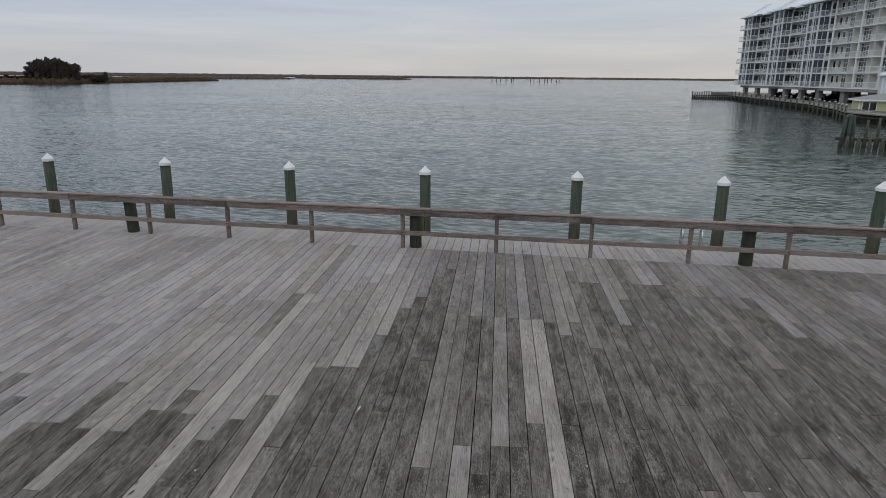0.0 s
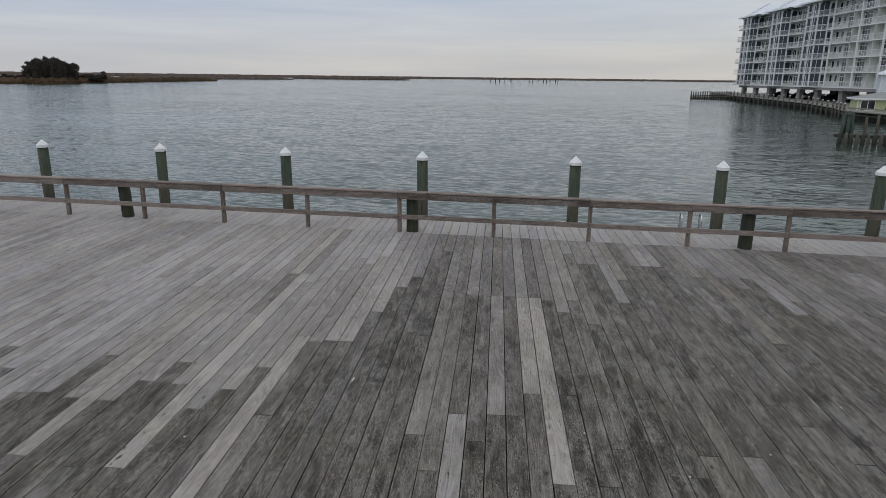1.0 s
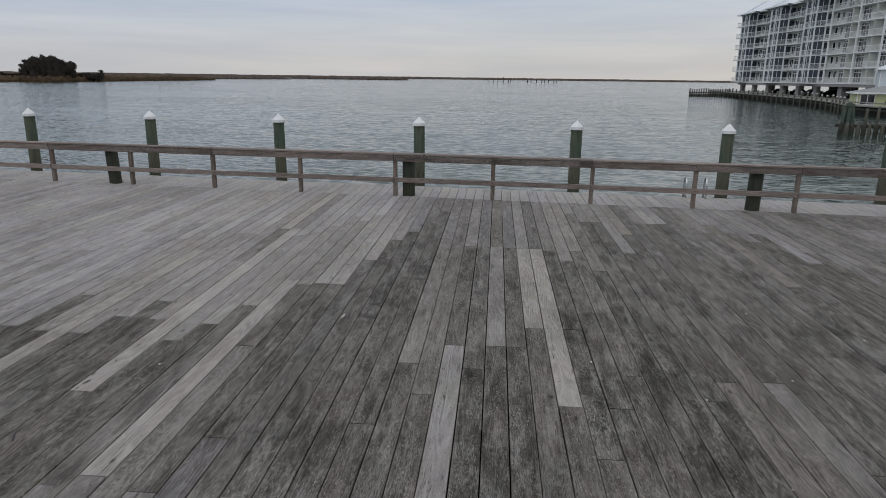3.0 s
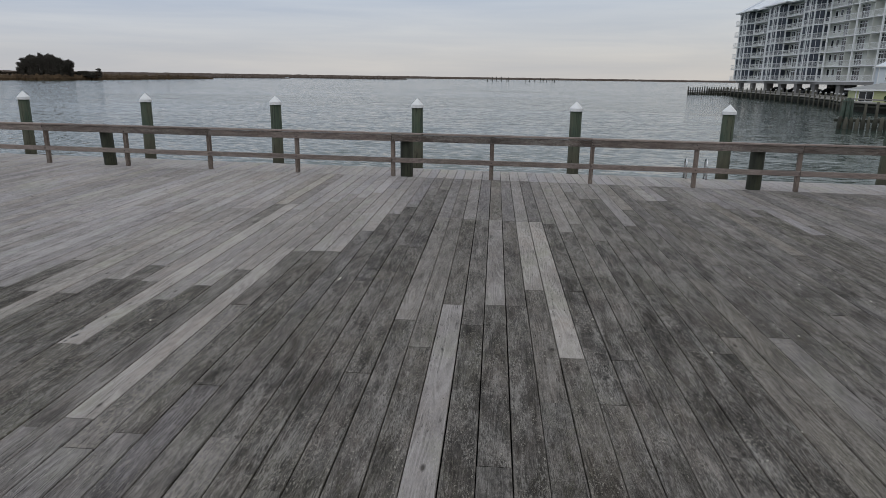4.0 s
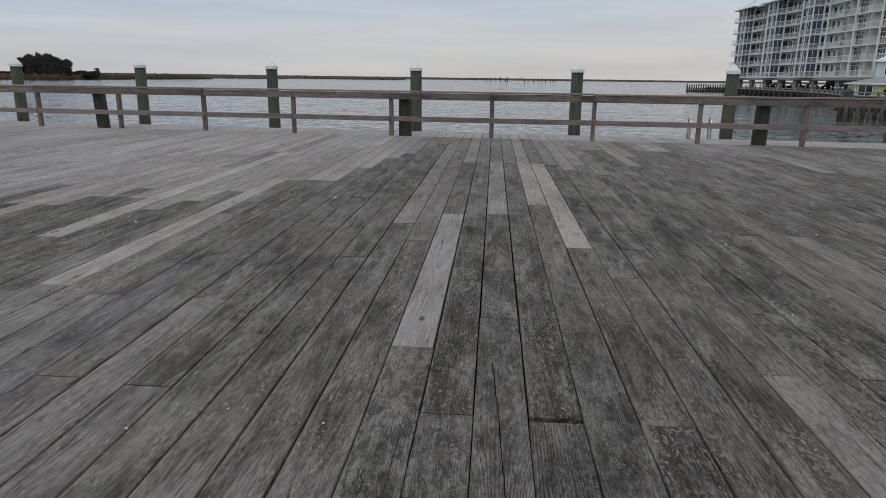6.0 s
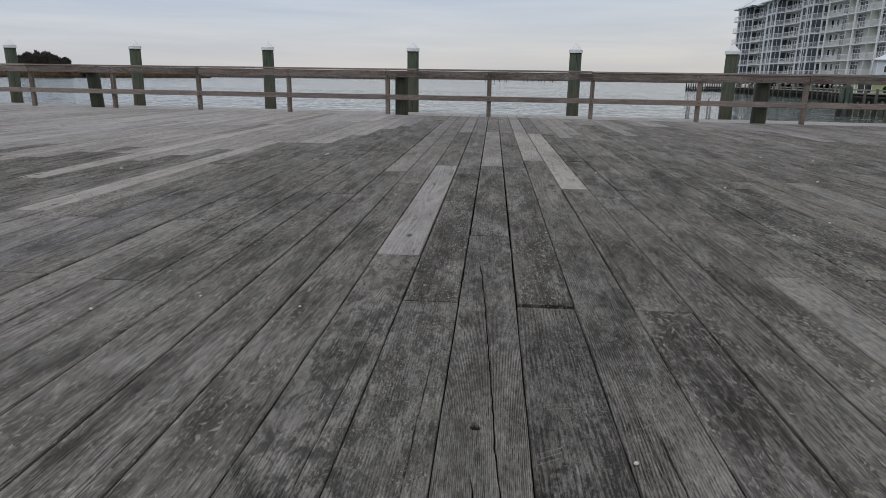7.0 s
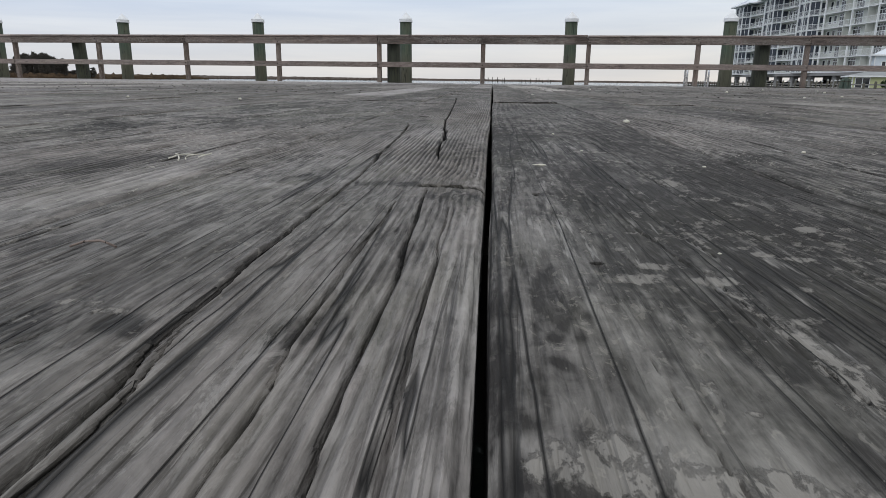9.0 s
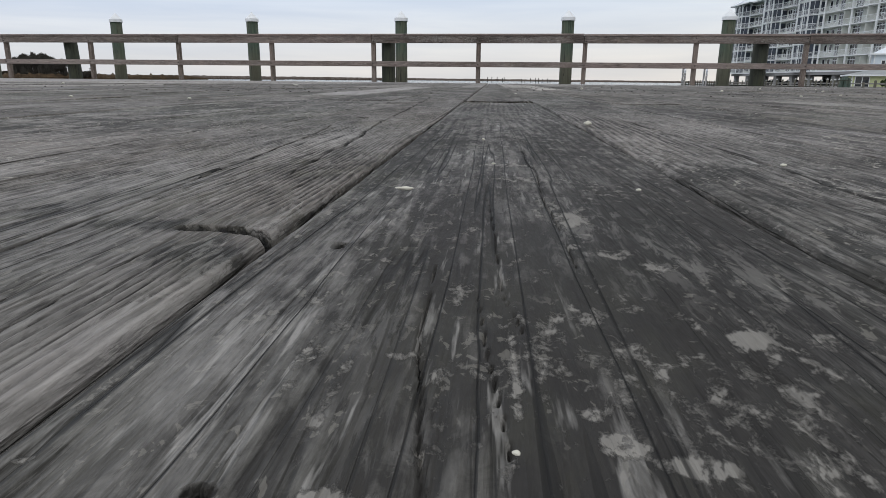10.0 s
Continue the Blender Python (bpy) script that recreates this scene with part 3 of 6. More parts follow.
marsh("ground_island", [(-62, 330), (-43.4, 352), (-40, 365), (-36, 410), (-32, 480), (-28.4, 560)], 160, 3.5, M_MARSH, "low marsh island of brown winter reeds in the bay", 1.0)
marsh("ground_far_shore", [(-75, 1250), (-40, 1300), (-30, 1380), (-20, 1500), (-8, 1750), (4, 2000), (10, 2150), (40, 2300)], 500, 6.6, M_MARSH_HAZED, "distant brown marsh shore along the horizon", 5.0, 420, 0.35)
marsh("ground_sandbar", [(-22.5, 1000), (-18, 940), (-14, 930), (-12.6, 960)], 60, 3.2, M_MARSH_HAZED, "thin strip of marsh grass standing in the bay", 9.0, 120)
marsh("ground_spit", [(-36, 700), (-30, 720), (-25, 780), (-22.4, 820)], 120, 3.0, M_MARSH_HAZED, "low marsh spit behind the island", 12.0, 120)


def leaf_material(name, a, b):
    n = Nodes(name)
    isl = n.t.nodes.new("ShaderNodeNewGeometry").outputs["Random Per Island"]
    n.set("Base Color", n.mix(isl, a, b))
    n.set("Roughness", 0.8)
    n.set("Specular IOR Level", 0.2)
    return n.mat


M_LEAF = leaf_material("evergreen_foliage", (0.050, 0.047, 0.042), (0.125, 0.112, 0.094))
M_BRUSH = leaf_material("bare_brush", (0.045, 0.034, 0.026), (0.10, 0.080, 0.058))
M_SHRUB = leaf_material("shrub_leaves", (0.020, 0.035, 0.012), (0.055, 0.085, 0.030))
M_BARK = plain_material("bark", (0.045, 0.036, 0.03), 0.9, scale=4.0)


def foliage(lobes, count, size, seed):
    """A crown: many small crossed leaf sprays spread through uneven lobes (centre, radii)."""
    r = random.Random(seed)
    vs, fs = [], []
    for _ in range(count):
        c, rad = r.choice(lobes)
        d = Vector((r.gauss(0, 1), r.gauss(0, 1), r.gauss(0, 1))).normalized() * (r.random() ** 0.65)
        p = Vector(c) + Vector((d.x * rad[0], d.y * rad[1], d.z * rad[2]))
        s = size * r.uniform(0.5, 1.4)
        e = Euler((r.uniform(0, 6.3), r.uniform(0, 6.3), r.uniform(0, 6.3))).to_matrix()
        o = len(vs)
        for q in ((-s, -0.4 * s, 0), (0.1 * s, -0.75 * s, 0.2 * s), (s, 0, 0), (0.1 * s, 0.7 * s, 0.15 * s), (-0.5 * s, 0.5 * s, -0.1 * s)):
            vs.append(tuple(p + e @ Vector(q)))
        fs.append(tuple(range(o, o + 5)))
    me = bpy.data.meshes.new("crown")
    me.from_pydata(vs, [], fs)
    return me


def tree(x, y, base, h, spread, seed, material=None, label="dark evergreen tree on the marsh island", name="tree"):
    r = random.Random(seed)
    ob = thing(name, (x, y, base), label=label, category="tree", group="trees on the marsh island")
    bm = bmesh.new()
    tube(bm, [(0, 0, -0.5), (r.uniform(-.2, .2), 0.02, h * 0.4), (r.uniform(-.4, .4), 0.05, h * 0.8)], 0.05 + h * 0.016, 7)
    for i in range(5):
        a, z = r.uniform(0, 6.28), h * r.uniform(0.3, 0.65)
        tube(bm, [(0, 0, z), (math.cos(a) * spread * 0.35, math.sin(a) * spread * 0.35, z + h * 0.1), (math.cos(a) * spread * 0.7, math.sin(a) * spread * 0.7, z + h * 0.16)], 0.03 + h * 0.006, 5)
    part("trunk", bm, M_BARK, ob)
    lobes = []
    for i in range(18):
        a, z = r.uniform(0, 6.28), r.uniform(0.06, 0.94)
        k = spread * (1.05 - 0.75 * abs(z - 0.45)) * r.uniform(0.35, 0.75)
        lobes.append(((math.cos(a) * k, math.sin(a) * k, z * h), (spread * r.uniform(0.3, 0.55), spread * r.uniform(0.3, 0.55), h * r.uniform(0.08, 0.17))))
    lobes.append(((0, 0, h * 0.93), (spread * 0.2, spread * 0.2, h * 0.08)))
    mesh_part("crown", foliage(lobes, 5200, 0.10 + h * 0.006, seed), material or M_LEAF, ob)
    return ob


def at_bearing(az, d):
    return 1.3 + d * math.sin(radians(az)), -14.9 + d * math.cos(radians(az))


rt = random.Random(3)
for i in range(28):
    f = i / 27
    x, y = at_bearing(-41.6 + 3.15 * f + rt.uniform(-0.12, 0.12), 385 + rt.uniform(-8, 16))
    crest = 8.0 + 11.0 * f if f < 0.36 else 12.0 - 5.5 * (f - 0.36)
    tree(x, y, WATER_Z + 1.2, crest * rt.uniform(0.80, 1.04), rt.uniform(1.9, 2.8), 40 + i)
for i in range(9):
    f = i / 8
    x, y = at_bearing(-38.5 + 1.85 * f, 400 + rt.uniform(-6, 10))
    tree(x, y, WATER_Z + 1.2, rt.uniform(2.6, 3.6) + (1.4 if i == 8 else 0), rt.uniform(2.0, 2.8), 80 + i, M_BRUSH if i % 3 == 1 else M_LEAF, "low brushy tree on the marsh island")
for i in range(6):
    x, y = at_bearing(-43.6 + 0.35 * i, 380)
    tree(x, y, WATER_Z + 1.0, rt.uniform(2.4, 3.4), rt.uniform(1.8, 2.4), 120 + i, M_BRUSH, "low brushy shrub on the marsh island")

M_OLD = plain_material("old_weathered_pile", (0.108, 0.102, 0.080), 0.9, scale=2.0, grime=(0.035, 0.033, 0.026), streak=True)
M_OLD_CAP = plain_material("greyed_pile_cap", (0.50, 0.51, 0.51), 0.6, spread=0.12, scale=3.0)
M_OLD_WET = plain_material("tide_darkened_pile", (0.035, 0.034, 0.024), 0.7, scale=2.0, grime=(0.05, 0.055, 0.025))


def stake(az, d, top, r, i):
    x, y = at_bearing(az, d)
    ob = thing("old_pile", (x, y, 0), label="old broken pile standing alone in open water", category="piling", group="old piles in the bay")
    bm = lathe(bmesh.new(), [(r, WATER_Z - 1), (r, top - 0.1), (r * 0.6, top)], 8, wobble=0.1, seed=i)
    part("shaft", bm, M_OLD_WET, ob)


for i, (az, top) in enumerate(((-5.75, 1.2), (-5.35, 2.9), (-5.0, 3.1), (-4.55, 3.3), (-4.1, 2.2), (-3.95, 2.9), (-2.5, 1.8), (-2.2, 1.2), (-1.75, 2.2), (-1.3, 2.7), (-1.05, 2.4), (-0.75, 1.5), (-0.3, 2.2), (-0.1, 1.2))):
    stake(az, 720, WATER_Z + (top + 1.6) * 1.12, 0.36, i)

# ---- waterfront yard, bulkhead and breakwater ----
M_DOCK = plain_material("dock_timber", (0.27, 0.255, 0.23), 0.85, scale=1.5, grime=(0.07, 0.065, 0.055))
M_CONCRETE = plain_material("pier_concrete", (0.27, 0.265, 0.255), 0.85, scale=0.6, grime=(0.16, 0.155, 0.15), streak=True)
YARD_Z = -0.40
SHORE = [(50.3, 184.2), (50.2, 150.0), (49.2, 118.0), (46.2, 98.0), (43.4, 86.6), (46.0, 72.0), (62.0, 58.0)]


def yard():
    bm = bmesh.new()
    ring = SHORE + [(140, 60), (140, 230), (54, 232)]
    top = [bm.verts.new((x, y, YARD_Z)) for x, y in ring]
    low = [bm.verts.new((x, y, WATER_Z - 1.5)) for x, y in ring]
    bm.faces.new(top)
    for i in range(len(ring)):
        bm.faces.new((top[i], low[i], low[(i + 1) % len(ring)], top[(i + 1) % len(ring)]))
    bmesh.ops.recalc_face_normals(bm, faces=bm.faces)
    tagged(part("ground_yard", bm, M_LAND), "gravel yard on filled land beside the bay", "ground", kind="structure")


yard()


def along(line, step):
    """Points at even steps on a line, with the direction there."""
    left = 0.0
    for (x0, y0), (x1, y1) in zip(line, line[1:]):
        length = math.hypot(x1 - x0, y1 - y0)
        d = left
        while d < length:
            yield x0 + (x1 - x0) * d / length, y0 + (y1 - y0) * d / length, math.atan2(y1 - y0, x1 - x0)
            d += step
        left = d - length


def bulkhead():
    ob = thing("bulkhead", label="timber bulkhead walk with dark sheeting along the bay shore", category="bulkhead", kind="structure")
    for (x0, y0), (x1, y1) in zip(SHORE, SHORE[1:]):
        length, a = math.hypot(x1 - x0, y1 - y0), math.atan2(y1 - y0, x1 - x0)
        m = Matrix.Translation((x0, y0, 0)) @ Matrix.Rotation(a, 4, "Z")
        bm = bmesh.new()
        box(bm, (0, -2.2, YARD_Z), (length, 0.4, YARD_Z + 0.16), 0.02, m)
        part("walk_board", bm, M_DOCK, ob)
        for z in (YARD_Z + 0.55, YARD_Z - 0.35):
            bm = bmesh.new()
            box(bm, (0, -2.16, z - 0.09), (length, -2.02, z + 0.09), 0.01, m)
            part("stringer", bm, M_DOCK if z > YARD_Z else M_OLD_WET, ob)
        bm = bmesh.new()
        n = int(length / 0.3)
        for i in range(n):
            dz = 0.05 * noise.noise((i * 0.7, x0, 0))
            box(bm, (i * length / n + 0.01, -0.12, WATER_Z - 1), ((i + 1) * length / n - 0.01, -0.04, YARD_Z - 0.02 + dz), 0.0, m)
        part("sheeting", bm, M_OLD_WET, ob)
    return ob


bulkhead()


def dock_post(x, y, top, capped, i):
    ob = thing("dock_post", (x, y, 0), label="timber dock post with a white cap" if capped else "bare timber dock post in the water", category="post", group="posts along the bulkhead" if capped else "posts of the breakwater")
    bm = lathe(bmesh.new(), [(0.17, WATER_Z - 1), (0.165, WATER_Z + 0.7), (0.155, top)], 9, wobble=0.05, seed=i)
    part("shaft", bm, M_OLD if capped else M_OLD_WET, ob)
    if capped:
        bm = lathe(bmesh.new(), [(0.175, top - 0.02), (0.175, top + 0.08), (0.03, top + 0.20)], 10)
        part("cap", bm, M_OLD_CAP, ob, "white cone cap")


rp = random.Random(11)
for i, (x, y, a) in enumerate(along(SHORE[:5], 3.9)):
    dock_post(x + 2.15 * math.sin(a), y - 2.15 * math.cos(a), YARD_Z + rp.uniform(0.95, 1.25), True, i)
for i in range(19):
    dock_post(50.0 - i * 0.62, 184.4 + i * 0.07, WATER_Z + rp.uniform(2.0, 2.35), False, 60 + i)
brk = thing("breakwater", label="timber breakwater boarding low over the water", category="breakwater", kind="structure")
bm = bmesh.new()
m = Matrix.Translation((50.2, 184.75, 0)) @ Matrix.Rotation(radians(173.6), 4, "Z")
box(bm, (0, -0.08, WATER_Z + 0.95), (11.6, 0.08, WATER_Z + 1.2), 0.02, m)
part("wale", bm, M_OLD_WET, brk)
bm = bmesh.new()
for i in range(38):
    box(bm, (i * 0.305, 0.1, WATER_Z - 1), (i * 0.305 + 0.27, 0.18, WATER_Z + 0.75 + 0.06 * math.sin(i * 2.3)), 0.0, m)
part("sheeting", bm, M_OLD_WET, brk)

# ---- apartment building on stilts ----
M_SIDING = plain_material("pale_siding", (0.59, 0.605, 0.56), 0.6, spread=0.06, scale=0.25)
M_TRIM = plain_material("white_trim", (0.84, 0.85, 0.85), 0.5, spread=0.05, scale=0.5)
M_ROOF = plain_material("blue_grey_metal_roof", (0.78, 0.82, 0.87), 0.55, spread=0.06, scale=0.4)
M_SOFFIT = plain_material("grey_soffit", (0.26, 0.255, 0.25), 0.8, scale=0.5)
M_SCREEN = plain_material("dark_porch_screen", (0.034, 0.043, 0.060), 0.6, spread=0.3, scale=0.7)


def glass_material():
    n = Nodes("window_glass")
    n.set("Base Color", n.mix(n.noise(n.pos(), 0.35, 2.0), (0.012, 0.015, 0.020), (0.05, 0.055, 0.06)))
    n.set("Roughness", 0.08)
    n.set("Specular IOR Level", 0.6)
    return n.mat


M_GLASS = glass_material()
FLOORS, STOREY, SLAB0 = 6, 2.88, 2.62
UNITS = (0.0, 18.2, 35.6)
FAR_END = 72.0


def slab_outline():
    """Plan of the balcony edge along the front: porches swell forward, loggias lie back."""
    pts = []
    for s in UNITS:
        pts += [(s + 0.2, 0.0), (s + 1.8, -1.4), (s + 6.4, -1.4), (s + 8.4, -0.2)]
        if s < 30:
            pts += [(s + 16.6, -0.2)]
    return pts + [(46.0, -0.1), (FAR_END, -0.1)]


def prism(bm, pts, z0, z1):
    lo = [bm.verts.new((x, y, z0)) for x, y in pts]
    hi = [bm.verts.new((x, y, z1)) for x, y in pts]
    bm.faces.new(lo[::-1]), bm.faces.new(hi)
    for i in range(len(pts)):
        j = (i + 1) % len(pts)
        bm.faces.new((lo[i], lo[j], hi[j], hi[i]))
    bmesh.ops.recalc_face_normals(bm, faces=bm.faces)
    return bm


def railing_mesh(line, z):
    """Top and bottom bars with close uprights along a line in plan."""
    bm = bmesh.new()
    for (x0, y0), (x1, y1) in zip(line, line[1:]):
        length, a = math.hypot(x1 - x0, y1 - y0), math.atan2(y1 - y0, x1 - x0)
        m = Matrix.Translation((x0, y0, z)) @ Matrix.Rotation(a, 4, "Z")
        box(bm, (0, -0.03, 1.02), (length, 0.03, 1.09), 0.0, m)
        box(bm, (0, -0.02, 0.10), (length, 0.02, 0.15), 0.0, m)
        n = max(2, int(length / 0.17))
        for i in range(n):
            x = (i + 0.5) * length / n
            box(bm, (x - 0.016, -0.005, 0.13), (x + 0.016, 0.005, 1.03), 0.0, m)
    return bm


def facade_window(parent, name, s0, s1, y, z0, z1, mullions, glass, transom=0.0, t=0.09, deep=0.10):
    """A framed opening: frame with mullions, and a pane set back in it."""
    ob = new(name)
    ob.parent = parent
    bm = bmesh.new()
    box(bm, (s0, y - deep, z0), (s0 + t, y + 0.02, z1)), box(bm, (s1 - t, y - deep, z0), (s1, y + 0.02, z1))
    box(bm, (s0 + t, y - deep, z1 - t), (s1 - t, y + 0.02, z1)), box(bm, (s0 + t, y - deep, z0), (s1 - t, y + 0.02, z0 + t))
    for i in range(mullions):
        x = s0 + (s1 - s0) * (i + 1) / (mullions + 1)
        box(bm, (x - t * 0.5, y - deep * 0.9, z0 + t), (x + t * 0.5, y + 0.01, z1 - t))
    if transom:
        box(bm, (s0 + t, y - deep * 0.95, transom - 0.06), (s1 - t, y + 0.012, transom + 0.06))
    part("frame", bm, M_TRIM, ob)
    bm = box(bmesh.new(), (s0 + t * 0.5, y - deep * 0.5, z0 + t * 0.5), (s1 - t * 0.5, y - deep * 0.5 + 0.03, z1 - t * 0.5))
    part("pane", bm, glass, ob)
    return ob


def apartment_building():
    ob = new("apartment_building")
    ob.matrix_world = Matrix.Translation((50.7, 183.0, 0)) @ Matrix.Rotation(math.atan2(-0.993, 0.1175), 4, "Z")
    tagged(ob, "six-storey pale apartment building with balconies, raised on concrete piers", "building")
    line = slab_outline()
    top = SLAB0 + FLOORS * STOREY
    bm = box(bmesh.new(), (0.6, 1.3, SLAB0 - 0.3), (FAR_END, 18.0, top), 0.0)
    for s in UNITS:
        box(bm, (s + 2.2, -0.2, SLAB0), (s + 6.0, 1.4, top))
    part("wall", bm, M_SIDING, ob)
    for f in range(FLOORS):
        z = SLAB0 + f * STOREY
        part("floor_slab", prism(bmesh.new(), line + [(FAR_END, 3.0), (-0.4, 3.0), (-1.9, 2.8), (-1.9, -1.2), (-0.4, -1.2)], z - 0.18, z), M_TRIM, ob)
        part("balcony_railing", railing_mesh([(-1.85, 2.8), (-1.85, -1.15), (-0.4, -1.15)] + [(x, y + 0.05) for x, y in line], z), M_TRIM, ob)
        for ui, s in enumerate(UNITS):
            for a, b in ((1.95, 3.35), (3.45, 4.85), (4.95, 6.3)):
                facade_window(ob, "porch_screen", s + a, s + b, -1.27, z + 0.06, z + STOREY - 0.26, 0, M_SCREEN, t=0.05, deep=0.04)
            for (xa, ya), (xb, yb) in (((s + 0.3, 0.05), (s + 1.75, -1.27)), ((s + 6.45, -1.27), (s + 8.25, -0.15))):
                bm = bmesh.new()
                m = Matrix.Translation((xa, ya, 0)) @ Matrix.Rotation(math.atan2(yb - ya, xb - xa), 4, "Z")
                box(bm, (0.12, -0.02, z + 0.06), (math.hypot(xb - xa, yb - ya) - 0.12, 0.04, z + STOREY - 0.26), 0.0, m)
                screen = part("side_screen", bm, M_SCREEN, ob)
                wide = math.hypot(xb - xa, yb - ya)
                bm = bmesh.new()
                box(bm, (wide * 0.5 - 0.04, -0.06, z + 0.06), (wide * 0.5 + 0.04, -0.021, z + STOREY - 0.26), 0.0, m)
                part("mullion", bm, M_TRIM, screen)
            part("porch_wall", box(bmesh.new(), (s + 8.3, -0.12, z), (s + 8.46, 1.32, z + STOREY - 0.24)), M_SIDING, ob)
            part("side_screen", box(bmesh.new(), (s + 8.47, 0.05, z + 0.5), (s + 8.50, 1.1, z + STOREY - 0.5)), M_SCREEN, ob)
            if s < 30:
                facade_window(ob, "window", s + 9.0, s + 10.7, 1.28, z + 0.5, z + 2.4, 1, M_GLASS)
                facade_window(ob, "balcony_door", s + 11.2, s + 13.2, 1.28, z + 0.05, z + 2.5, 1, M_GLASS, transom=z + 2.05)
                facade_window(ob, "window", s + 13.9, s + 15.9, 1.28, z + 0.5, z + 2.4, 1, M_GLASS)
        facade_window(ob, "window", 45.4, 46.5, 1.28, z + 0.8, z + 2.4, 0, M_GLASS)
        facade_window(ob, "window", 47.4, 48.5, 1.28, z + 0.8, z + 2.4, 0, M_GLASS)
        for a in (49.4, 54.9, 62.6):
            facade_window(ob, "balcony_door", a, a + 2.6, 1.28, z + 0.05, z + 2.55, 2, M_GLASS, transom=z + 2.05, t=0.07, deep=0.05)
        for a in (53.4, 61.2, 69.0):
            part("balcony_divider", box(bmesh.new(), (a, -0.05, z), (a + 0.2, 1.32, z + STOREY - 0.24)), M_SIDING, ob)
    for s in [u + d for u in UNITS for d in (0.3, 1.8, 4.15, 6.4, 8.35)] + [16.6, 34.7, 46.0, 56.2, 64.6]:
        y = -1.3 if any(abs(s - u - d) < 0.01 for u in UNITS for d in (1.8, 4.15, 6.4)) else -0.02
        bm = box(bmesh.new(), (s - 0.14, y - 0.14, SLAB0), (s + 0.14, y + 0.14, top), 0.02)
        part("column", bm, M_TRIM, ob)
        if s < 45:
            bm = bmesh.new()
            for k in (-1, 1):
                tube(bm, [(s, y, top - 1.3), (s + k * 0.35, y, top - 0.6), (s + k * 0.95, y, top - 0.12)], 0.09, 5)
            part("bracket", bm, M_TRIM, ob)
    # roofs: a long one over the whole block, and a hip stepping forward over each porch wing
    for a, b, y0, ridge, rise in [(-0.3, 11.6, -2.1, 3.2, 3.3), (17.0, 29.4, -2.1, 3.2, 3.4), (34.6, 47.0, -2.1, 3.2, 3.5), (4.5, FAR_END + 1, -0.9, 7.0, 3.7)]:
        bm = bmesh.new()
        back = 19 if y0 > -2 else 10
        foot = top + (0.12 if y0 > -2 else 0.16)
        lo = [bm.verts.new(p) for p in ((a, y0, foot), (b, y0, foot), (b, back, foot), (a, back, foot))]
        r0, r1 = bm.verts.new((a + 4.2, ridge, top + rise)), bm.verts.new((b - 4.4, ridge, top + rise))
        for q in ((lo[0], lo[1], r1, r0), (lo[1], lo[2], r1), (lo[2], lo[3], r0, r1), (lo[3], lo[0], r0), lo[::-1]):
            bm.faces.new(q)
        roof = part("roof", bm, M_ROOF, ob)
        bm = bmesh.new()
        box(bm, (a, y0 - 0.08, top - 0.1), (b, y0, top + 0.18)), box(bm, (a - 0.08, y0, top - 0.1), (a, back, top + 0.18))
        part("eave_board", bm, M_TRIM, roof)
        bm = bmesh.new()
        for i in range(int((b - a - 8.6) / 0.9) + 1):
            x = a + 4.3 + i * 0.9
            tube(bm, [(x, y0 + 0.05, foot + 0.04), (x, ridge - 0.1, top + rise + 0.02)], 0.04, 4)
        part("seam", bm, M_ROOF, roof)
    # piers, beams and the underside
    bm = box(bmesh.new(), (0.5, -0.1, SLAB0 - 0.75), (FAR_END, 18.0, SLAB0 - 0.24), 0.0)
    part("soffit", bm, M_SOFFIT, ob)
    for s in (1.6, 9.5, 18.0, 26.0, 34.0, 42.0, 52.0, 62.0, 70.0):
        for y, w in ((1.0, 1.5), (9.0, 1.2), (16.5, 1.2)):
            bm = box(bmesh.new(), (s - w / 2, y - 0.45, YARD_Z), (s + w / 2, y + 0.45, SLAB0 - 0.5), 0.04)
            part("pier", bm, M_CONCRETE, ob)
    bm = bmesh.new()
    box(bm, (44, 17.2, YARD_Z), (FAR_END, 17.5, SLAB0 - 0.4))
    part("back_wall", bm, M_SOFFIT, ob)
    return ob


apartment = apartment_building()

# parked cars below it
M_TYRE = plain_material("tyre_rubber", (0.02, 0.02, 0.02), 0.8)


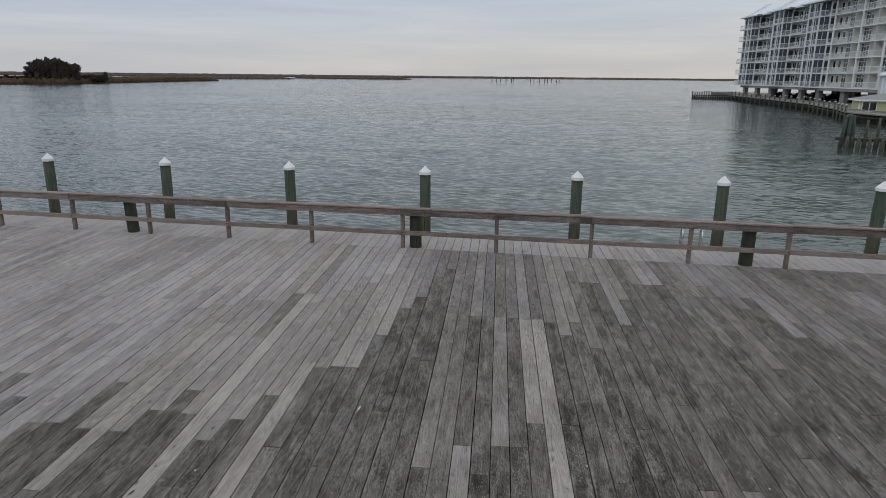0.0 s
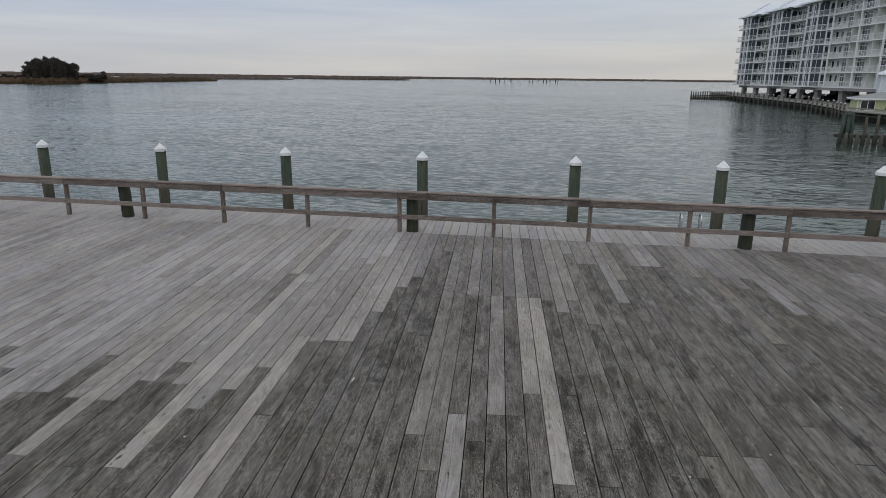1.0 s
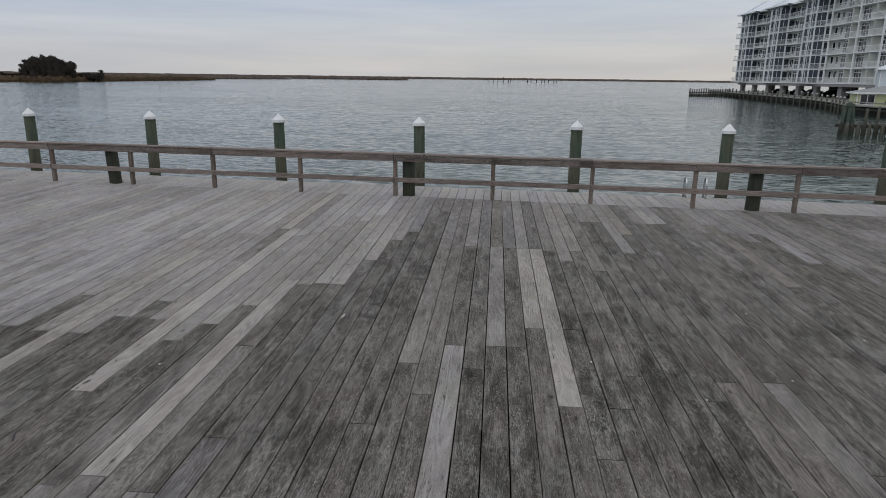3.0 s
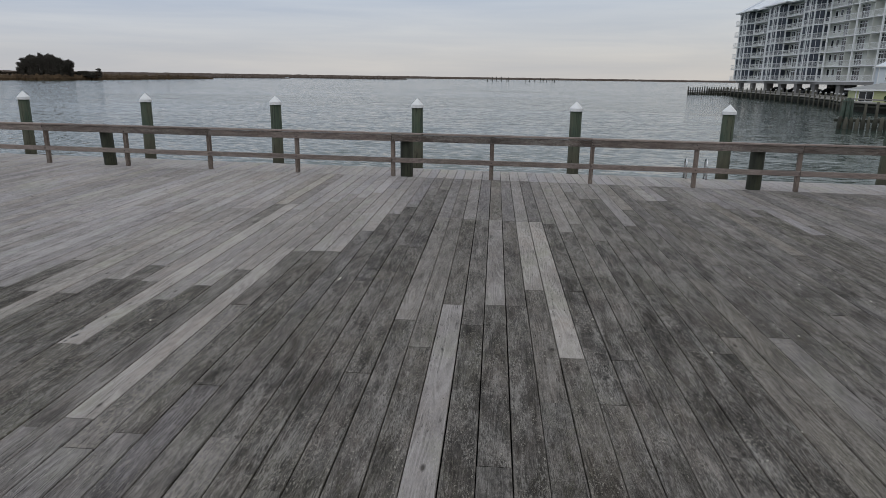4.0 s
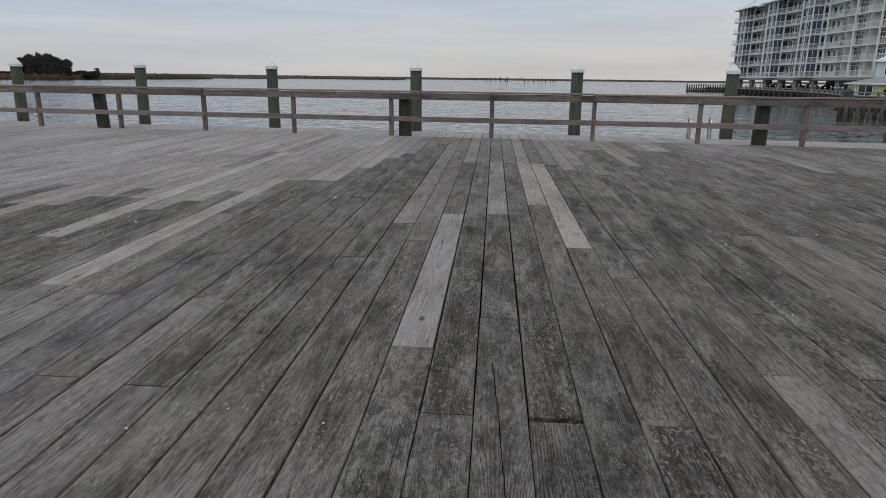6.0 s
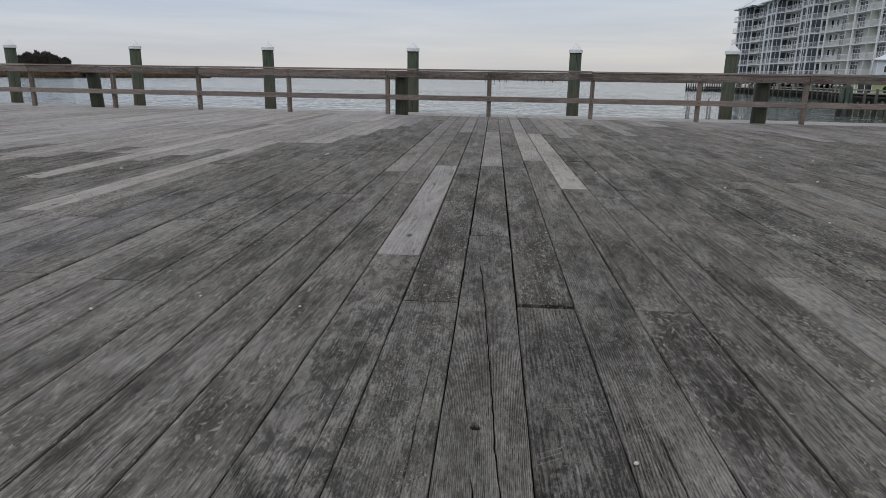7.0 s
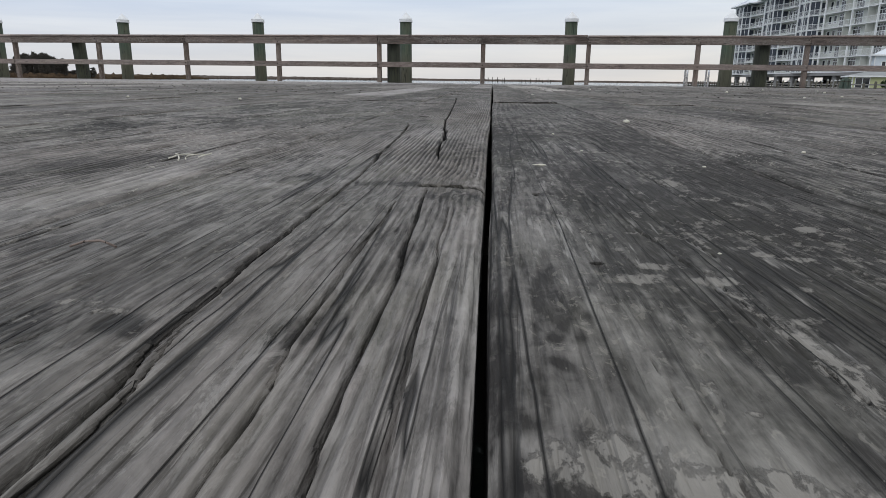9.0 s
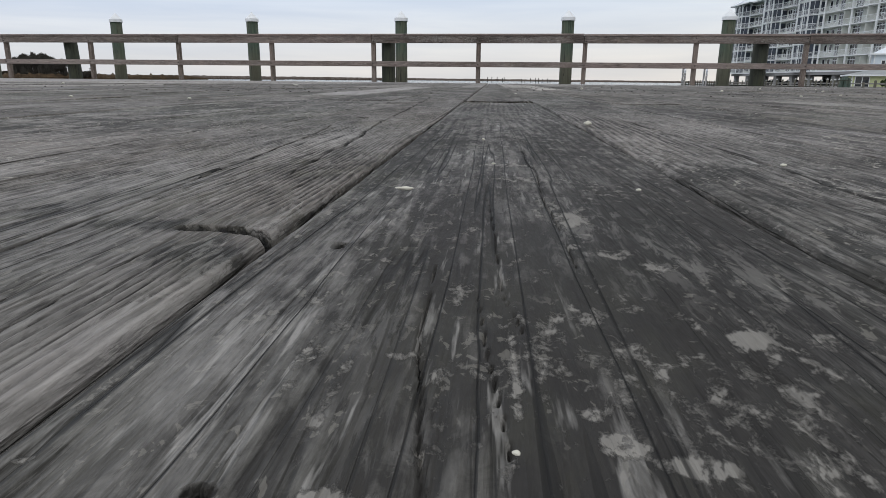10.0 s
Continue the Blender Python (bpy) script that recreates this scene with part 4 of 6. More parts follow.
def car(s, y, rz, paint, label):
    base = apartment.matrix_world @ Vector((s, y, YARD_Z))
    ob = thing("car", base, math.atan2(-0.993, 0.1175) + rz, label, "car", "cars parked under the building")
    prof = [(-2.2, 0.35), (-2.25, 0.75), (-1.95, 0.92), (-1.1, 0.98), (-0.45, 1.42), (0.9, 1.46), (1.7, 1.05), (2.15, 0.98), (2.2, 0.4)]
    bm = bmesh.new()
    sides = [[bm.verts.new((x, k * (0.88 if z < 1.0 else 0.70), z)) for x, z in prof] for k in (-1, 1)]
    n = len(prof)
    for i in range(n):
        bm.faces.new((sides[0][i], sides[0][(i + 1) % n], sides[1][(i + 1) % n], sides[1][i]))
    bm.faces.new(sides[0][::-1]), bm.faces.new(sides[1])
    bmesh.ops.recalc_face_normals(bm, faces=bm.faces)
    part("body", bm, paint, ob)
    for k in (-1, 1):
        part("side_window", box(bmesh.new(), (-0.75, k * 0.80 - 0.03, 1.03), (1.2, k * 0.80 + 0.03, 1.34)), M_GLASS, ob)
    for x in (-1.4, 1.4):
        for k in (-1, 1):
            bm = lathe(bmesh.new(), [(0.20, -0.11), (0.33, -0.10), (0.33, 0.10), (0.20, 0.11)], 14)
            bmesh.ops.rotate(bm, verts=bm.verts, matrix=Matrix.Rotation(radians(90), 3, "X"))
            bmesh.ops.translate(bm, verts=bm.verts, vec=(x, k * 0.80, 0.33))
            part("wheel", bm, M_TYRE, ob)


P_WHITE = plain_material("white_car_paint", (0.7, 0.7, 0.7), 0.25, spread=0.04)
P_DARK = plain_material("dark_car_paint", (0.03, 0.033, 0.038), 0.25, spread=0.1)
P_GREY = plain_material("silver_car_paint", (0.35, 0.36, 0.37), 0.25, spread=0.05)
for s, y, rz, paint, label in ((13.0, 6.0, 1.5, P_DARK, "dark car parked under the apartment building"), (16.0, 13.0, 1.6, P_WHITE, "white car parked under the apartment building"), (22.5, 6.2, 1.5, P_DARK, "dark car parked under the apartment building"), (30.0, 6.0, 1.62, P_GREY, "silver car parked under the apartment building"), (30.2, 13.0, 1.5, P_WHITE, "white car parked under the apartment building"), (38.5, 6.0, 1.55, P_DARK, "dark car parked under the apartment building"), (47.0, 7.0, 1.5, P_GREY, "silver car parked under the apartment building")):
    car(s, y, rz, paint, label)

# ---- small houses, old bulkhead and dolphin ----
M_YELLOW = plain_material("pale_yellow_siding", (0.52, 0.55, 0.30), 0.7, spread=0.06, scale=0.6)
M_SHINGLE = plain_material("grey_shingle_roof", (0.30, 0.31, 0.31), 0.8, spread=0.15, scale=1.2)
M_WHITE_WALL = plain_material("white_house_siding", (0.66, 0.72, 0.77), 0.6, spread=0.05, scale=0.4)


def house(name, x, y, rz, w, d, wall_h, rise, wall_mat, roof_mat, label, windows):
    """A small hipped or gabled house: walls, roof with eaves, framed windows on its front (local -y) and end."""
    ob = thing(name, (x, y, YARD_Z), rz, label, "house")
    part("wall", box(bmesh.new(), (0, 0, 0), (w, d, wall_h)), wall_mat, ob)
    bm = bmesh.new()
    e = 0.5
    lo = [bm.verts.new(p) for p in ((-e, -e, wall_h), (w + e, -e, wall_h), (w + e, d + e, wall_h), (-e, d + e, wall_h))]
    r0, r1 = bm.verts.new((min(w / 2, d / 2), d / 2, wall_h + rise)), bm.verts.new((max(w / 2, w - d / 2) + 0.01, d / 2, wall_h + rise))
    for q in ((lo[0], lo[1], r1, r0), (lo[1], lo[2], r1), (lo[2], lo[3], r0, r1), (lo[3], lo[0], r0), lo[::-1]):
        bm.faces.new(q)
    roof = part("roof", bm, roof_mat, ob)
    bm = bmesh.new()
    box(bm, (-e, -e - 0.05, wall_h - 0.16), (w + e, -e, wall_h + 0.05)), box(bm, (-e - 0.05, -e, wall_h - 0.16), (-e, d + e, wall_h + 0.05))
    part("fascia", bm, M_TRIM, roof)
    for s0, s1, z0, z1 in windows:
        facade_window(ob, "window", s0, s1, 0.0, z0, z1, 1, M_GLASS)
    for px_, py_ in ((-0.04, -0.04), (w - 0.1, -0.04)):
        part("corner_board", box(bmesh.new(), (px_, py_, 0.02), (px_ + 0.14, py_ + 0.14, wall_h - 0.02)), M_TRIM, ob)
    return ob


# the first tall window is a dark pane standing in for the recessed porch opening
house("small_house", 44.0, 90.0, radians(-14), 9.5, 7.0, 1.75, 0.95, M_YELLOW, M_SHINGLE, "small pale-yellow house with a grey hip roof by the shore", ((0.35, 2.2, 0.05, 1.55), (4.9, 5.9, 0.7, 1.5), (7.0, 8.0, 0.7, 1.5)))
house("white_house", 54.5, 108.5, radians(-20), 9.0, 8.0, 5.4, 2.6, M_WHITE_WALL, M_ROOF, "pale white house behind the small yellow house", ((1.0, 2.2, 3.2, 4.4), (4.0, 5.2, 3.2, 4.4)))


def shrub(x, y, z, h, seed):
    ob = thing("shrub", (x, y, z), label="green shrub growing along the shore", category="shrub", group="shrubs by the shore")
    bm = tube(bmesh.new(), [(0, 0, -0.1), (0.05, 0.02, h * 0.3), (0.1, 0.05, h * 0.6)], 0.05, 6)
    part("stem", bm, M_BARK, ob)
    r = random.Random(seed)
    lobes = [((r.uniform(-0.8, 0.8), r.uniform(-0.5, 0.5), h * r.uniform(0.3, 0.75)), (0.6, 0.5, h * 0.25)) for _ in range(6)]
    mesh_part("crown", foliage(lobes, 420, 0.13, seed), M_SHRUB, ob)


for i in range(7):
    shrub(46.4 + i * 1.1, 84.0 - 0.25 * i + 0.4 * math.sin(i * 2.1), YARD_Z, 1.4 + 0.5 * math.sin(i * 1.7) ** 2, 200 + i)

old = thing("old_bulkhead", label="rotten old timber bulkhead of leaning piles in the water", category="bulkhead")
ro = random.Random(5)
for i in range(26):
    f = i * 0.44
    x, y = 25.5 + f * 0.93, 46.9 - f * 0.30
    bm = bmesh.new()
    r = ro.uniform(0.13, 0.19)
    lathe(bm, [(r, WATER_Z - 0.8), (r, WATER_Z + 0.5), (r * 0.92, WATER_Z + ro.uniform(0.65, 0.95)), (r * 0.4, WATER_Z + ro.uniform(0.98, 1.12))], 9, wobble=0.12, seed=i)
    bmesh.ops.rotate(bm, verts=bm.verts, cent=(0, 0, WATER_Z), matrix=Matrix.Rotation(ro.uniform(-0.07, 0.07), 3, "X") @ Matrix.Rotation(ro.uniform(-0.06, 0.06), 3, "Y"))
    bmesh.ops.translate(bm, verts=bm.verts, vec=(x, y, 0))
    part("post", bm, M_OLD if i % 2 else M_OLD_WET, old)
bm = bmesh.new()
m = Matrix.Translation((25.2, 47.35, 0)) @ Matrix.Rotation(math.atan2(-0.30, 0.93), 4, "Z")
box(bm, (0, 0, WATER_Z + 0.6), (11.8, 0.2, WATER_Z + 0.85), 0.03, m)
part("wale", bm, M_OLD_WET, old)
for i in range(3):
    bm = bmesh.new()
    box(bm, (3.0 + i * 2.2, 0.4 + 0.3 * i, WATER_Z + 0.8 + 0.1 * i), (11.8, 0.65 + 0.3 * i, WATER_Z + 0.95 + 0.1 * i), 0.03, m)
    part("beam", bm, M_OLD, old)

M_GREEN_PILE = pile_material("green_stained_pile", (0.030, 0.050, 0.040), (0.085, 0.125, 0.100), (0.11, 0.115, 0.085))
dol = thing("dolphin", (30.4, 58.1, 0), label="cluster of green-stained mooring piles bound together", category="piling")
for i, (dx, dy, top) in enumerate(((-0.42, 0.0, 0.60), (0.05, -0.12, 0.82), (0.50, 0.05, 0.66), (0.0, 0.40, 0.74), (1.6, -0.3, 0.25), (2.9, 0.2, 0.45))):
    k = 1.0 if i < 4 else 0.7
    bm = lathe(bmesh.new(), [(0.21 * k, WATER_Z - 0.8), (0.2 * k, WATER_Z + 1.0), (0.17 * k, top - 0.03), (0.12 * k, top)], 12, at=(dx, dy), wobble=0.06, seed=90 + i)
    for vert in bm.verts:
        vert.co.x -= (0.12 * dx if i < 4 else 0.0) * (vert.co.z - WATER_Z)
    part("post", bm, M_GREEN_PILE if i < 4 else M_OLD, dol)
ringpts = [(0.62 * math.cos(a), 0.1 + 0.5 * math.sin(a), 0.42) for a in [k * math.pi / 12 for k in range(24)]]
part("cable_band", tube(bmesh.new(), ringpts, 0.03, 5), M_OLD_WET, dol)

# ---- deck of boards ----
PITCH, GAP, U0 = 0.2135, 0.0055, 0.007
JOIST, V0 = 0.64, -12.33
CS, SN = math.cos(SKEW), math.sin(SKEW)
DECK = Matrix.Rotation(SKEW, 4, "Z")


def world_xy(u, v):
    return u * CS - v * SN, u * SN + v * CS


def end_v(u, y):
    """Where a board at u reaches the line y of the pier."""
    return (y - u * SN) / CS


deck = thing("floor", label="broad pier deck of weathered grey timber boards with dark gaps", category="deck", kind="structure")

# boards told apart by their look: column: (from, to, tone, cast, grime); cast runs from 0 lavender grey to 1 brown
LEFT_FAR_BOARDS = {
    -24: [(-7.34, -2.9, 0.60, 0.5, 0.2)], -22: [(-5.06, -0.6, 0.60, 0.35, 0.2)], -20: [(-8.01, -3.9, 0.63, 0.5, 0.2)], -19: [(-7.45, -3.2, 0.59, 0.35, 0.2)],
    -18: [(-8.05, -5.6, 0.55, 0.5, 0.3), (-5.6, -3.44, 0.41, 0.6, 0.4)], -17: [(-3.42, 0.4, 0.52, 0.4, 0.3)], -16: [(-8.61, -3.91, 0.55, 0.4, 0.3)],
    -15: [(-8.12, -3.6, 0.60, 0.5, 0.2)], -14: [(-7.48, -3.1, 0.58, 0.55, 0.3)], -13: [(-6.4, -2.2, 0.57, 0.45, 0.2)], -12: [(-6.6, -2.6, 0.57, 0.55, 0.3)],
    -11: [(-6.53, -2.0, 0.65, 0.5, 0.1)], -10: [(-6.53, -1.5, 0.66, 0.45, 0.1)],
}
LEFT_BOARDS = {
    -26: [(-8.45, -3.2, 0.58, 0.2, 0.2)], -25: [(-12.6, -8.42, 0.30, 0.6, 0.8), (-8.42, -4.4, 0.61, 0.25, 0.2)], -24: [(-11.0, -7.34, 0.32, 0.7, 0.6)],
    -23: [(-11.7, -8.51, 0.30, 0.55, 1.0), (-8.51, -4.2, 0.58, 0.6, 0.2)], -22: [(-9.68, -5.06, 0.66, 0.65, 0.0)], -21: [(-12.3, -8.53, 0.31, 0.6, 0.6), (-8.53, -3.9, 0.58, 0.5, 0.2)],
    -20: [(-11.1, -8.01, 0.29, 0.55, 0.9)], -19: [(-9.81, -7.45, 0.29, 0.6, 0.9)], -18: [(-11.7, -8.05, 0.30, 0.6, 0.8)], -17: [(-9.79, -3.42, 0.67, 0.6, 0.0)],
}
LEFT_NEAR_BOARDS = {
    -17: [(-13.0, -9.79, 0.31, 0.85, 0.6)], -16: [(-11.7, -8.61, 0.29, 0.55, 1.0)], -15: [(-12.3, -8.12, 0.25, 0.6, 1.0)], -14: [(-11.1, -7.48, 0.36, 0.5, 0.6)],
    -13: [(-10.96, -6.4, 0.66, 0.6, 0.0), (-14.2, -10.96, 0.42, 0.35, 0.4)], -12: [(-11.3, -8.67, 0.42, 0.3, 0.5), (-8.67, -6.6, 0.38, 0.6, 0.5), (-14.2, -11.3, 0.47, 0.3, 0.3)],
    -11: [(-11.1, -6.53, 0.33, 0.7, 0.8), (-14.2, -11.1, 0.44, 0.35, 0.4)], -10: [(-10.4, -6.53, 0.30, 0.75, 0.9)], -9: [(-12.17, -9.0, 0.36, 0.5, 0.6)], -8: [(-14.3, -11.10, 0.42, 0.4, 0.5), (-11.1, -7.0, 0.29, 0.6, 0.8)],
    -7: [(-12.21, -7.74, 0.28, 0.7, 0.8)], -6: [(-11.60, -6.1, 0.29, 0.6, 0.8), (-15.0, -11.6, 0.31, 0.5, 0.6)], -5: [(-12.24, -10.08, 0.27, 0.6, 0.7), (-10.08, -6.2, 0.30, 0.7, 0.8)],
}
MIDDLE_BOARDS = {
    -4: [(-8.90, -4.2, 0.47, 0.6, 0.3), (-15.2, -8.90, 0.30, 0.6, 0.7)], -3: [(-9.53, -4.2, 0.41, 0.65, 0.4), (-12.28, -9.53, 0.26, 0.7, 0.6)],
    -2: [(-15.63, -11.69, 0.33, 0.4, 0.6), (-11.69, -8.42, 0.60, 0.4, 0.0), (-8.42, -4.28, 0.27, 0.75, 0.5), (-4.28, -1.34, 0.52, 0.35, 0.1)], -1: [(-12.33, -8.97, 0.22, 0.55, 0.9), (-8.97, -4.28, 0.36, 0.5, 0.8)],
    0: [(-11.25, -8.40, 0.22, 0.6, 0.8), (-8.40, -4.28, 0.49, 0.45, 0.2), (-4.28, 0.3, 0.34, 0.8, 0.3)], 1: [(-16.2, -12.38, 0.10, 0.5, 0.5), (-12.38, -8.4, 0.19, 0.6, 0.8), (-8.4, -4.3, 0.30, 0.6, 0.6)],
    2: [(-10.41, -7.85, 0.22, 0.75, 0.4), (-7.85, -4.33, 0.62, 0.6, 0.0)], 3: [(-12.34, -9.62, 0.23, 0.75, 0.5), (-9.62, -4.30, 0.66, 0.65, 0.0)],
}
RIGHT_BOARDS = {
    4: [(-10.4, -7.84, 0.19, 0.45, 1.0), (-7.84, -4.44, 0.27, 0.6, 0.8), (-4.44, 0.3, 0.46, 0.4, 0.3)], 5: [(-12.34, -9.62, 0.22, 0.55, 0.7), (-9.62, -4.99, 0.29, 0.6, 0.8), (-4.99, 0.5, 0.54, 0.5, 0.1)],
    6: [(-14.4, -11.84, 0.46, 0.3, 0.3), (-11.84, -8.97, 0.27, 0.6, 0.7), (-8.97, -4.39, 0.32, 0.6, 0.8), (-4.39, 0.5, 0.50, 0.6, 0.1)], 7: [(-11.0, -5.48, 0.22, 0.5, 1.0), (-5.48, -1.3, 0.40, 0.55, 0.5)],
    8: [(-11.84, -7.85, 0.20, 0.45, 1.0), (-7.85, -4.4, 0.29, 0.6, 0.8)], 10: [(-12.3, -9.0, 0.34, 0.9, 0.4), (-9.0, -4.4, 0.29, 0.55, 0.8), (-4.4, 0.5, 0.52, 0.25, 0.1)],
}
RIGHT_FAR_BOARDS = {
    9: [(-9.4, -5.0, 0.30, 0.5, 0.9)], 11: [(-11.7, -7.2, 0.33, 0.9, 0.4), (-7.2, -3.1, 0.29, 0.5, 0.9)], 12: [(-12.8, -8.97, 0.41, 0.35, 0.3), (-8.97, -5.4, 0.29, 0.5, 1.0)], 14: [(-10.3, -6.5, 0.33, 0.5, 0.8)],
    16: [(-8.3, -4.6, 0.32, 0.4, 0.9)], 17: [(-9.0, -5.2, 0.33, 0.45, 0.9)],
}
KNOWN = {}
for table in (LEFT_FAR_BOARDS, LEFT_BOARDS, LEFT_NEAR_BOARDS, MIDDLE_BOARDS, RIGHT_BOARDS, RIGHT_FAR_BOARDS):
    for k, rows in table.items():
        KNOWN.setdefault(k, []).extend(rows)


def zone_tone(u, v):
    """The less trodden boards are greyer and paler; the middle of the pier is dark."""
    edge = -8.3 if u < -3.3 else -8.3 + (u + 3.3) * 1.6
    if u < -1.75 and v > edge:
        return 0.71
    if u < -1.75:
        return 0.36
    if v > -1.2:
        return 0.54
    if u > 1.0:
        return min(0.50, 0.20 + 0.022 * min(8.0, max(0.0, u - 2.0)) + 0.055 * max(0.0, v + 5.5))
    return 0.24 + 0.050 * max(0.0, v + 6.0)


BACK = V0 - 12 * JOIST
rng = random.Random(7)


def column_spans(k, v_lo, v_hi):
    """Cuts a column into boards, joints over joists: from, to, tone, cast, grime."""
    spans, known = [], sorted(KNOWN.get(k, []))
    v = v_lo
    while v < v_hi - 0.01:
        nxt = next((s for s in known if s[0] >= v - 0.01), None)
        if nxt and abs(nxt[0] - v) < 0.02:
            spans.append((v, min(nxt[1], v_hi), *nxt[2:]))
            v = min(nxt[1], v_hi)
            continue
        stop = min(nxt[0], v_hi) if nxt else v_hi
        n = rng.choice((4, 5, 6, 6, 7, 7)) if v > BACK + 0.1 else rng.choice((2, 3, 4, 5, 6))
        cut = V0 + JOIST * (round((v - V0) / JOIST) + n)
        if cut > stop - 1.0:
            cut = stop
        base = zone_tone(U0 + PITCH * (k + 0.5), (v + cut) / 2)
        spans.append((v, cut, base + rng.gauss(0, 0.055), min(1.0, max(0.0, rng.gauss(0.30 if base > 0.33 else 0.55, 0.2))), 0.25 if base > 0.42 else rng.uniform(0.45, 0.95)))
        v = cut
    return spans


def board_mesh(name, w, length, thick=0.04, cham=0.003):
    """A board with eased top edges, cut ends and a slight cup; its top lies at z = 0."""
    h = w / 2
    prof = [(-h, -thick), (-h, -cham * 1.4), (-h + cham, -0.0004), (-h * 0.4, -0.0012), (h * 0.4, -0.0012), (h - cham, -0.0004), (h, -cham * 1.4), (h, -thick)]
    vs = [(x, y, z) for y in (0.0, length) for x, z in prof]
    m = len(prof)
    fs = [(i, (i + 1) % m, m + (i + 1) % m, m + i) for i in range(m)]
    fs = [f[::-1] for f in fs] + [tuple(range(m)), tuple(range(2 * m - 1, m - 1, -1))]
    me = bpy.data.meshes.new(name)
    me.from_pydata(vs, [], [f[::-1] for f in fs])
    return me


HERO = {-2: (0.0018, 0.006), -1: (0.0020, 0.007), 0: (0.0008, 0.003), 1: (0.0008, 0.003), 2: (0.0020, 0.007)}
HERO_V = (-14.61, -12.33)
HERO_END = {-2: -11.69, -1: -12.33, 0: -11.25, 1: -12.33, 2: -10.41}


def add_board(k, a, b, tone, cast=0.5, grime=0.5, shared={}):
    """One board; the gap at its end varies as the ends have shrunk and rotted."""
    w = PITCH - 0.0088
    gap = rng.choice((0.006, 0.006, 0.008, 0.010, 0.014)) if b > -11.0 else 0.005
    key = round(b - a - gap, 2)
    if key not in shared:
        shared[key] = board_mesh("board", w, key, cham=0.004)
        shared[key].materials.append(M_DECK)
    ob = new("board", shared[key])
    ob.parent = deck
    u = U0 + PITCH * (k + 0.5) + rng.uniform(-0.002, 0.002)
    x, y = world_xy(u, a + gap / 2)
    ob.matrix_basis = Matrix.Translation((x, y, rng.uniform(-0.003, 0.0015))) @ DECK @ Euler((rng.uniform(-0.0004, 0.0004), rng.uniform(-0.008, 0.008), rng.uniform(-0.0006, 0.0006))).to_matrix().to_4x4()
    ob.color = (max(0.02, min(0.95, tone)), 0, cast, grime)
    return ob


# boards with a thick dry crust: column, a place along it, how thick
CRUSTED = ((5, -12.4, 0.6), (6, -12.5, 0.9), (7, -12.3, 0.5), (3, -13.0, 0.4), (4, -12.8, 0.35), (-8, -11.8, 0.7), (-12, -9.0, 0.85), (-15, -9.0, 0.4), (-16, -9.0, 0.5), (-9, -13.0, 0.5), (-11, -12.0, 0.3), (4, -9.0, 0.35), (8, -9.0, 0.4), (6, -8.0, 0.45), (-2, -13.0, 0.5), (10, -11.0, 0.4), (12, -10.0, 0.3))
near, far_pale, far_dark = [], [], []
for k in range(-84, 62):
    u = U0 + PITCH * (k + 0.5)
    for a, b, *look_of in column_spans(k, BACK, end_v(u, 0.03)):
        if -27 <= k <= 24 and b > -15.5:
            near.append((k, a, b, *look_of))
        else:
            (far_pale if zone_tone(u, (a + b) / 2) > 0.5 else far_dark).append((k, a, b))
for k, a, b, *look_of in near:
    if k in HERO and b > HERO_V[0] and a < HERO_END[k]:
        if b > HERO_END[k] + 0.05:
            ob = add_board(k, HERO_END[k], b, *look_of)
            if k == 1:
                ob.matrix_basis = Matrix.Translation((0, 0, 0.005)) @ ob.matrix_basis
        if a < HERO_V[0] - 0.05:
            add_board(k, a, HERO_V[0], *look_of)
        continue
    ob = add_board(k, a, b, *look_of)
    for kk, v, amount in CRUSTED:
        if k == kk and a < v < b:
            ob.color[1] = amount


def joined_boards(name, rows, tone, label):
    bm_v, bm_f = [], []
    proto = board_mesh("proto", PITCH - 0.0085, 1.0, cham=0.004)
    pv = [tuple(v.co) for v in proto.vertices]
    pf = [tuple(p.vertices) for p in proto.polygons]
    bpy.data.meshes.remove(proto)
    for k, a, b in rows:
        o = len(bm_v)
        u = U0 + PITCH * (k + 0.5)
        dz = rng.uniform(-0.002, 0.002)
        for x, y, z in pv:
            wx, wy = world_xy(u + x, a + 0.002 + y * (b - a - 0.004))
            bm_v.append((wx, wy, z + dz))
        bm_f += [tuple(o + i for i in f) for f in pf]
    me = bpy.data.meshes.new(name)
    me.from_pydata(bm_v, [], bm_f)
    ob = mesh_part(name, me, M_DECK_FAR, deck, label, "stuff")
    ob.color = (tone, 0, 0.4, 0.3)
    return ob


joined_boards("pale_boards", far_pale, 0.68, "paler grey deck boards farther along the pier")
joined_boards("dark_boards", far_dark, 0.38, "darker grey deck boards farther along the pier")

# outer walkway beyond the railing, a touch lower
walk_rows = []
for k in range(-84, 62):
    u = U0 + PITCH * (k + 0.5)
    walk_rows.append((k, end_v(u, 0.045), end_v(u, 1.62)))
outer = joined_boards("edge_boards", walk_rows, 0.84, "short pale boards along the pier edge outside the railing")
outer.location.z = -0.018


